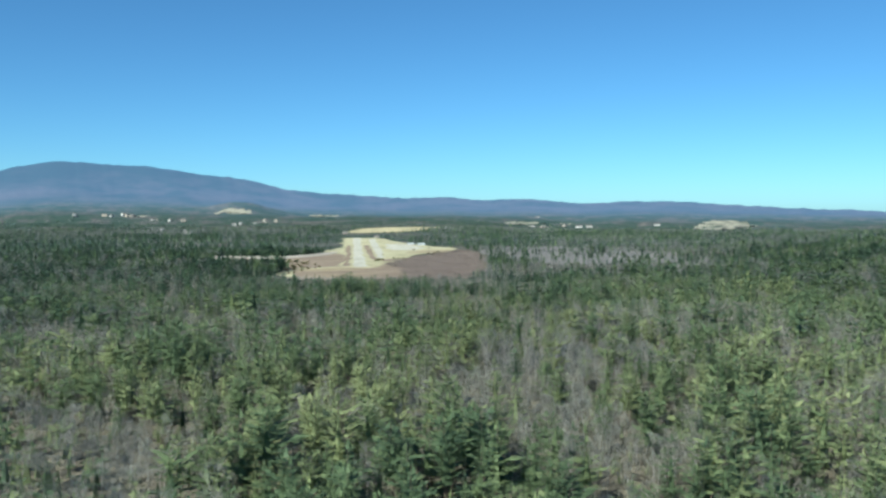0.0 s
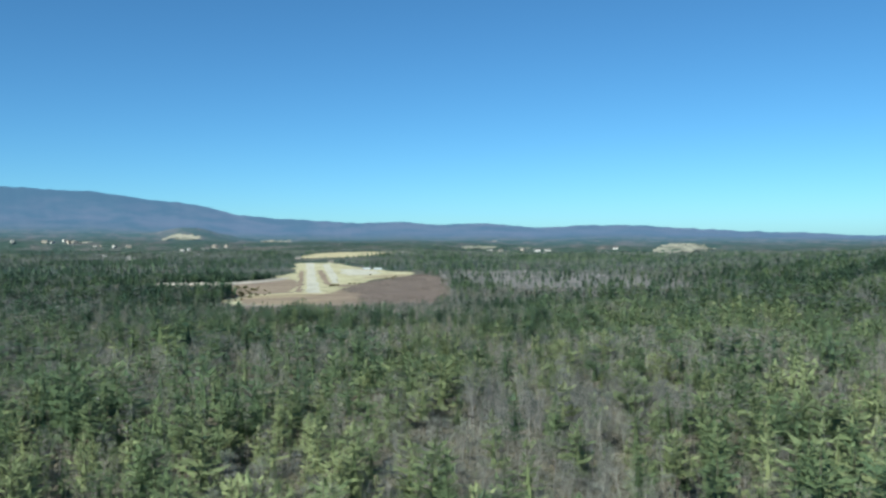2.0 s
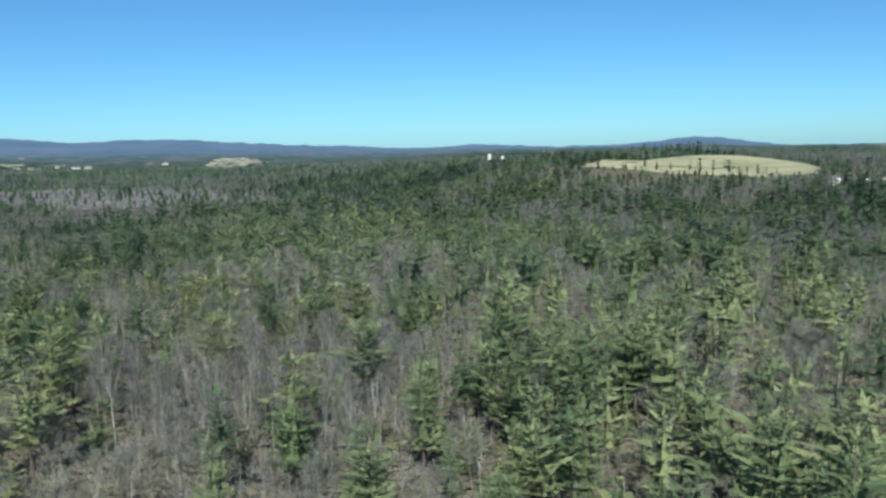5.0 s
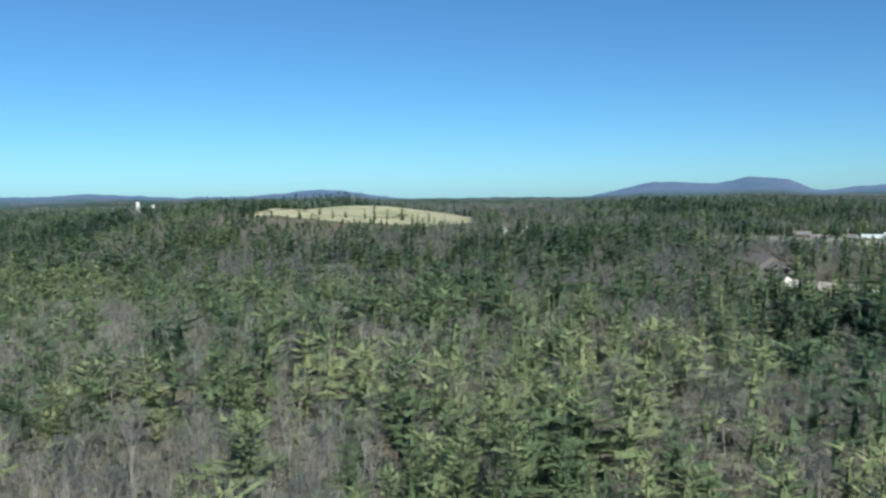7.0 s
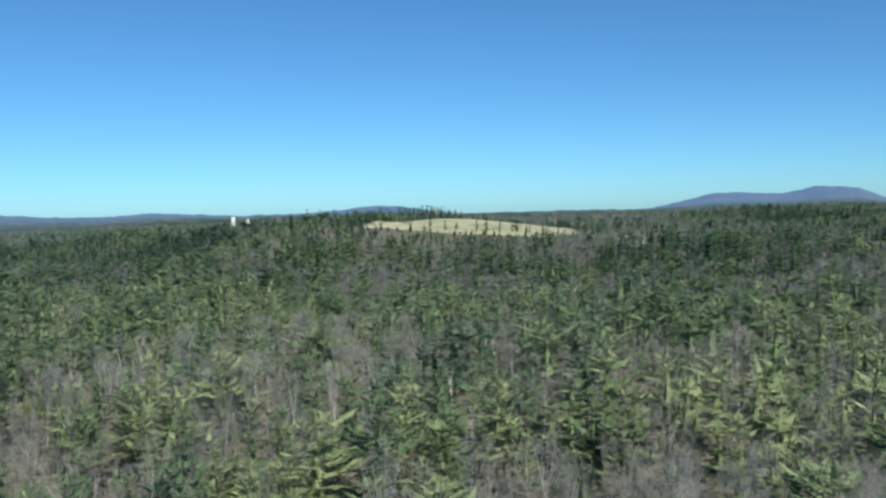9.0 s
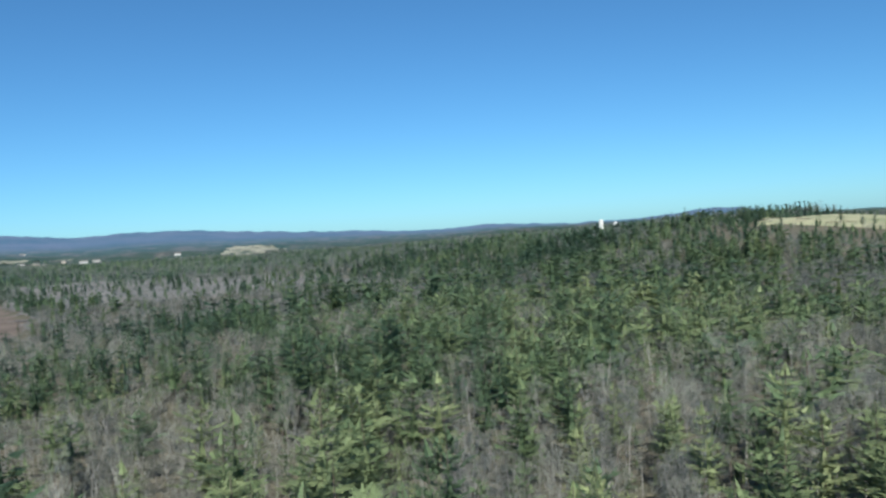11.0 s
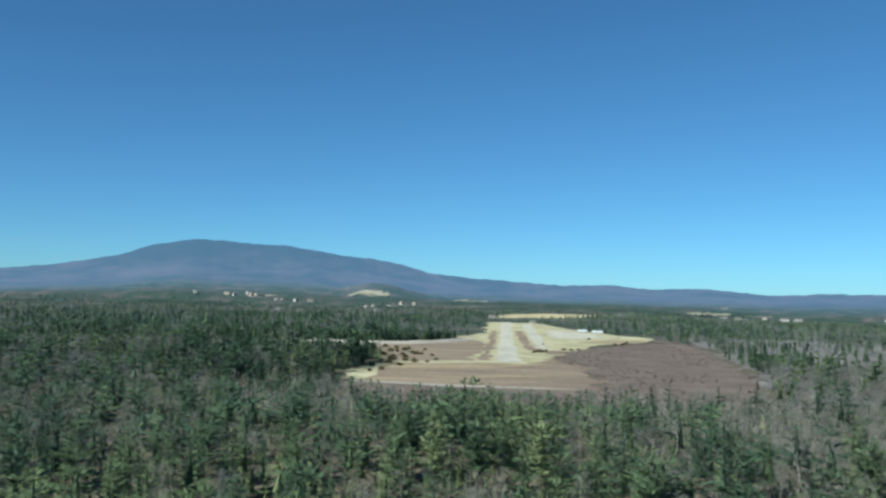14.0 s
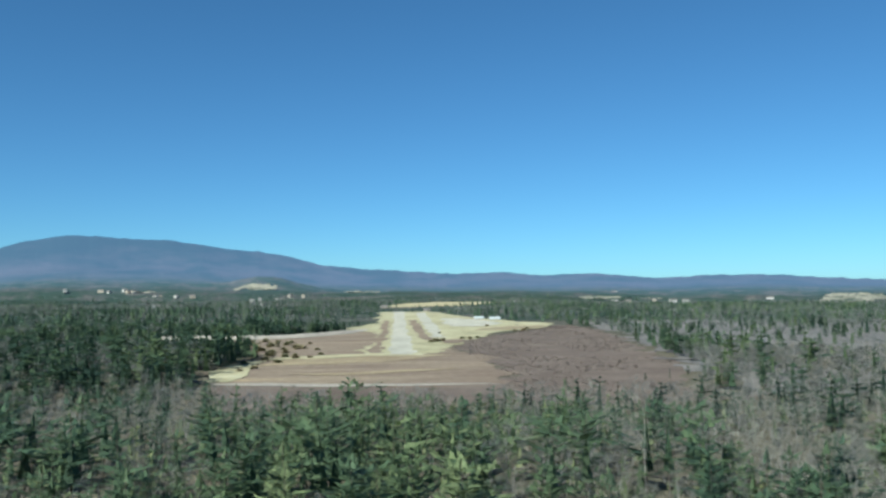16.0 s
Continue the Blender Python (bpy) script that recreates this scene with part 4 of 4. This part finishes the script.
def house(x, y, turn, w, d, h, wall, roof, label, floors=1, name="house"):
    """A gabled building with eaves, windows, a door and a chimney."""
    root = tagged(new(name), label, name)
    rise = d * 0.32
    bm = bmesh.new()
    ring = [(-d / 2, -1.5), (d / 2, -1.5), (d / 2, h), (0, h + rise), (-d / 2, h)]
    a = [bm.verts.new((-w / 2, p, q)) for p, q in ring]
    b = [bm.verts.new((w / 2, p, q)) for p, q in ring]
    bm.faces.new(a[::-1]), bm.faces.new(b)
    for i in range(5):
        bm.faces.new((a[i], a[(i + 1) % 5], b[(i + 1) % 5], b[i]))
    part("wall", bm, wall, root)
    for sgn in (-1, 1):
        bm = bmesh.new()
        e = d / 2 + 0.5
        lo, th = h - rise * 0.5 / (d / 2), 0.18
        v = [bm.verts.new(p) for p in ((-w / 2 - 0.4, sgn * e, lo + 0.03), (w / 2 + 0.4, sgn * e, lo + 0.03), (w / 2 + 0.4, 0, h + rise + 0.03), (-w / 2 - 0.4, 0, h + rise + 0.03),
                                       (-w / 2 - 0.4, sgn * e, lo + th), (w / 2 + 0.4, sgn * e, lo + th), (w / 2 + 0.4, 0, h + rise + th), (-w / 2 - 0.4, 0, h + rise + th))]
        for f in ((3, 2, 1, 0), (4, 5, 6, 7), (0, 1, 5, 4), (1, 2, 6, 5), (2, 3, 7, 6), (3, 0, 4, 7)):
            bm.faces.new([v[i] for i in f])
        bmesh.ops.recalc_face_normals(bm, faces=bm.faces)
        part("roof", bm, roof, root)
    n = max(2, int(w / 3.5))
    for fl in range(floors):
        for sgn in (-1, 1):
            for i in range(n):
                cx = -w / 2 + (i + 0.5) * w / n
                z0 = 0.9 + fl * 2.7
                if fl == 0 and i == n // 2 and sgn < 0:
                    part("door", box(bmesh.new(), cx - 0.5, cx + 0.5, sgn * (d / 2) - 0.03, sgn * (d / 2) + 0.03, 0.05, 2.1), M_brown_roof, root, "dark front door")
                else:
                    part("window", box(bmesh.new(), cx - 0.5, cx + 0.5, sgn * (d / 2) - 0.03, sgn * (d / 2) + 0.03, z0, z0 + 1.3), M_glass, root)
    part("chimney", box(bmesh.new(), w * 0.2, w * 0.2 + 0.8, -0.4, 0.4, h + rise * 0.5, h + rise + 1.0), M_brick, root, "weathered brick chimney")
    root.matrix_basis = pose(x, y, float(height(x, y)), 0, 0, turn)
    return root


def silo(x, y, top, radius):
    base = float(height(x, y))
    h = top - base - radius * 0.6
    root = tagged(new("silo"), "tall white farm silo with a rounded white dome", "silo", "farm silos")
    bm = bmesh.new()
    bmesh.ops.create_cone(bm, cap_ends=True, segments=20, radius1=radius, radius2=radius, depth=h + 1, matrix=Matrix.Translation((0, 0, h / 2 - 0.5)))
    part("body", bm, M_concrete, root)
    for k in range(1, int(h / 3)):
        bm = bmesh.new()
        bmesh.ops.create_cone(bm, cap_ends=True, segments=20, radius1=radius + 0.06, radius2=radius + 0.06, depth=0.12, matrix=Matrix.Translation((0, 0, k * 3.0)))
        part("hoop", bm, M_metal, root)
    bm = bmesh.new()
    bmesh.ops.create_uvsphere(bm, u_segments=20, v_segments=10, radius=radius * 1.04, matrix=Matrix.Translation((0, 0, h)) @ Matrix.Diagonal((1, 1, 0.6, 1)))
    part("dome", bm, M_dull_white, root, "smooth dull white dome")
    root.matrix_basis = pose(x, y, base)


silo(736, 1019, 47.8, 2.3)
silo(752.5, 1012, 44.6, 2.2)
WHITE = "white clapboard house with a grey shingle roof among trees"
house(761, 543, 20, 14, 9, 5.2, M_white, M_shingle, WHITE, 2)
house(819, 566, -28, 25, 9, 3.4, M_pale, M_shingle, "long low pale pink house on a dry lawn", 1)
house(733, 560, 70, 11, 8, 4.6, M_white, M_shingle, WHITE, 1)
house(773, 291, 98, 13, 8, 2.8, M_grey_wall, M_shingle, "weathered grey house on a dry lawn", 1)
house(786, 268, 78, 11, 7, 2.7, M_grey_wall, M_shingle, "weathered grey house on a dry lawn", 1)
house(781, 252, 95, 16, 8, 2.8, M_tan, M_metal, "tan house with a pale metal roof", 1)
house(802, 234, 85, 18, 9, 3.4, M_grey_wall, M_metal, "long grey building with a pale metal roof", 2)
house(815, 222, 80, 12, 8, 3.6, M_dull_white, M_metal, "white house with a pale metal roof", 2)
house(578, 311, 25, 30, 16, 3.0, M_dark_wall, M_shingle, "wide low dark building with a grey gabled roof", 1)
house(556, 300, 25, 20, 11, 2.8, M_dark_wall, M_shingle, "low dark building with a grey shingle roof", 1)
house(515, 293, 20, 8, 6, 2.4, M_white, M_shingle, "small white house beside a gravel yard", 1)
house(804, 306, 90, 14, 8, 3.4, M_brown_roof, M_shingle, "weathered brown barn at the edge of a dry lawn", 1, "barn")
house(-88, 430, 30, 12, 8, 4, M_white, M_shingle, "pale house half hidden among trees", 1)
house(-62, 360, 60, 11, 8, 4, M_tan, M_brown_roof, "tan house half hidden among trees", 1)
# haze over far white houses is put in as grey and tan walls
for cx, cy, n in ((-873, 3330, 3), (-838, 3256, 3), (-917, 3235, 2), (-999, 3194, 1), (-719, 3129, 2), (-659, 3142, 2), (-380, 3120, 5), (-340, 3150, 3), (-440, 3090, 2)):
    for i in range(n):
        house(cx + rng.uniform(-28, 28), cy + rng.uniform(-25, 25), rng.uniform(0, 180), rng.uniform(11, 17), 9, rng.uniform(5, 7.5), rng.choice((M_grey_wall, M_grey_wall, M_tan, M_tan)), M_shingle, "distant village house with a grey shingle roof", 2)
for x, y in ((-501, 2480), (-453, 2298), (-344, 2632), (-600, 2645), (257, 2587), (275, 2600), (240, 2570), (300, 2610)):
    house(x, y, rng.uniform(0, 180), rng.uniform(12, 17), 9, rng.uniform(4, 5.5), M_dull_white, M_shingle, "white farmhouse among dark trees", 2)
for x, y in ((522, 3125), (560, 3150), (610, 3090), (648, 3078), (668, 3095), (730, 3100), (790, 3112), (826, 3104), (741, 3640), (1080, 3100)):
    house(x, y, rng.uniform(-30, 30), rng.uniform(11, 24), 11, rng.uniform(3, 4), rng.choice((M_dull_white, M_grey_wall, M_tan)), M_shingle, "long pale building in a distant village", 1)
house(112, 1688, 10, 14, 7, 2.2, M_grey_wall, M_metal, "low grey hangar with a pale metal roof on sand", 1, "hangar")
house(92, 1700, 12, 13, 7, 2.2, M_tan, M_metal, "low tan hangar with a pale metal roof on sand", 1, "hangar")
house(-48, 2262, 15, 12, 8, 4, M_tan, M_shingle, "tan farmhouse at the runway's far end", 1)
house(30, 1990, 8, 10, 8, 2.6, M_tan, M_shingle, "small tan shed off the runway's end", 1, "shed")

# ---------------------------------------------------------------- lone trees and bushes
def lone_pine(x, y, size, wide, label):
    arr = PINE_HI[rng.randrange(4)]
    root = tagged(new("pine_tree"), label, "tree")
    for n, k, m in (("trunk", 1, M_bark), ("crown", 0, M_dark_needle)):
        new(n, bare_mesh(n, *split(arr, k), mats=[m])).parent = root
    root.matrix_basis = pose(x, y, float(height(x, y)), 0, 0, rng.uniform(0, 360)) @ Matrix.Diagonal((size * wide, size * wide, size, 1))


for x, y, sz in ((677, 721, 0.85), (668, 700, 0.8), (652, 712, 0.6), (646, 722, 0.7), (690, 700, 0.6), (738, 667, 0.6), (745, 652, 0.55), (766, 645, 0.5), (698, 684, 0.8), (705, 677, 0.95), (711, 667, 0.85), (710, 649, 0.95), (716, 642, 0.7), (734, 634, 0.75), (757, 628, 0.6)):
    lone_pine(x, y, sz * 1.18, rng.uniform(0.85, 1.1), "dark pine standing alone at the hay field's edge")
for x, y, sz in ((150, 1020, 0.75), (162, 1085, 0.8), (158, 1160, 0.9), (195, 1350, 0.8), (186, 1180, 1.0), (128, 935, 0.35), (118, 925, 0.4), (108, 918, 0.35), (136, 948, 0.4), (96, 912, 0.3)):
    lone_pine(x, y, sz, 0.75, "slim dark pine at the bog's edge")


M_birch = patchy("white_birch_bark", [(0.3, (0.48, 0.46, 0.42)), (0.7, (0.66, 0.64, 0.60))], 0.8, 4, (0.6, 0.6, 0.6))
SNAG = [bare_shape(16, 2.6, 7, 12, 1.0) for i in range(3)]
for x, y, sz in ((133.5, 486, 1.05), (67.5, 302, 0.85), (67.6, 313, 0.9), (62, 321, 1.0), (96, 323, 0.9), (179, 395, 0.8), (199, 335, 0.9), (39, 372, 0.9), (106, 498, 1.0), (138, 421, 0.95), (225, 431, 1.0), (213, 422, 1.05), (164, 387, 1.0), (177, 523, 0.9), (143, 509, 1.1), (80, 515, 1.0), (169, 411, 1.0), (107, 341, 0.9),
                 (89, 615, 1.05), (119, 605, 1.0), (119, 581, 1.0), (40, 710, 0.9), (77, 333, 0.9), (21, 402, 1.0), (280, 452, 1.0), (260, 401, 1.0), (239, 398, 0.9), (169, 422, 0.95)):
    arr = SNAG[rng.randrange(3)]
    root = tagged(new("birch_tree"), "leafless birch with a forked white trunk", "tree", "white birches")
    for n, k, m in (("trunk", 1, M_birch), ("crown", 0, M_twig)):
        new(n, bare_mesh(n, *split(arr, k), mats=[m])).parent = root
    root.matrix_basis = pose(x, y, float(height(x, y)), rng.uniform(-4, 4), rng.uniform(-4, 4), rng.uniform(0, 360)) @ Matrix.Diagonal((sz, sz, sz, 1))


def bush_shape(r, n):
    s = Shape()
    for i in range(n):
        g, e = rng.uniform(0, 6.283), rng.uniform(0.1, 1.3)
        d = Vector((math.cos(g) * math.cos(e), math.sin(g) * math.cos(e), math.sin(e)))
        s.spray(d * r * rng.uniform(0.05, 0.45), d, r * rng.uniform(0.5, 0.8), r * 0.35, 0.2)
    return s.arrays()


M_shrub = foliage("scrub_twigs", [(0.0, (0.16, 0.15, 0.085)), (0.5, (0.21, 0.175, 0.11)), (1.0, (0.12, 0.13, 0.07))], 0.2)
M_heath = foliage("heath_twigs", [(0.0, (0.12, 0.10, 0.095)), (0.5, (0.155, 0.13, 0.12)), (1.0, (0.20, 0.175, 0.16))], 0.2)
for x, y, r in ((22, 1265, 6), (27, 1272, 5), (17, 1258, 4), (118, 1452, 5), (108, 1440, 4), (60, 1320, 3.5), (52, 1305, 4), (128, 1500, 4), (90, 1560, 4), (30, 1420, 3),
                (-82, 1020, 3.5), (-86, 1000, 3), (-70, 1095, 4), (-62, 1100, 3), (-76, 1060, 4), (-90, 1120, 5), (-98, 1110, 4), (-110, 1130, 5), (-105, 1150, 4), (-105, 1173, 6), (-96, 1165, 4), (-118, 1182, 6), (-128, 1200, 5), (-90, 1185, 4), (-112, 1205, 5), (-140, 1225, 6), (-125, 1240, 4), (-100, 1225, 3), (-152, 1255, 6), (-138, 1270, 4),
                (-84, 1150, 4), (-92, 1138, 5), (-74, 1124, 3), (-58, 1128, 3), (-66, 1180, 3), (-80, 1260, 3), (-165, 1290, 5), (-110, 1290, 4), (-78, 1108, 4), (-87, 1085, 4), (-93, 1050, 4), (21, 1285, 4), (46, 1311, 4)):
    V, T, M = bush_shape(r, 60)
    root = tagged(new("bush", bare_mesh("bush", V * np.array((1, 1, 0.6)), T, mats=[M_shrub])), "low olive brown bush on pale sandy ground", "bush")
    root.location = (x, y, float(height(x, y)) + 0.3)


for i in range(34):
    x, y, r = rng.uniform(-175, -78), rng.uniform(1110, 1300), rng.uniform(2.5, 5.5)
    if x < -104 - 0.52 * (y - 1150) + 4:
        continue
    V, T, M = bush_shape(r, 50)
    root = tagged(new("bush", bare_mesh("bush", V * np.array((1, 1, 0.7)), T, mats=[M_shrub])), "dark olive bush in the meadow's scrubby corner", "bush", "bushes of the meadow")
    root.location = (x, y, float(height(x, y)) + 0.3)


def heath(n):
    y = nrng.uniform(855, 1550, n)
    r = np.array(BOG, float)
    x = np.interp(y, r[:, 0], r[:, 1]) + nrng.uniform(0, 1, n) * (np.interp(y, r[:, 0], r[:, 2]) - np.interp(y, r[:, 0], r[:, 1]))
    keep = value_noise(x, y, 25, 61) > 0.35
    x, y = x[keep], y[keep]
    k = len(x)
    stamp("heath", [bush_shape(1.6, 5) for i in range(5)], x, y, nrng.uniform(0.3, 0.7, k), nrng.uniform(1.6, 3.2, k), [M_heath], "low russet heath shrubs covering the bog", "shrubs", nrng.uniform(0, 1, k))


heath(5500)
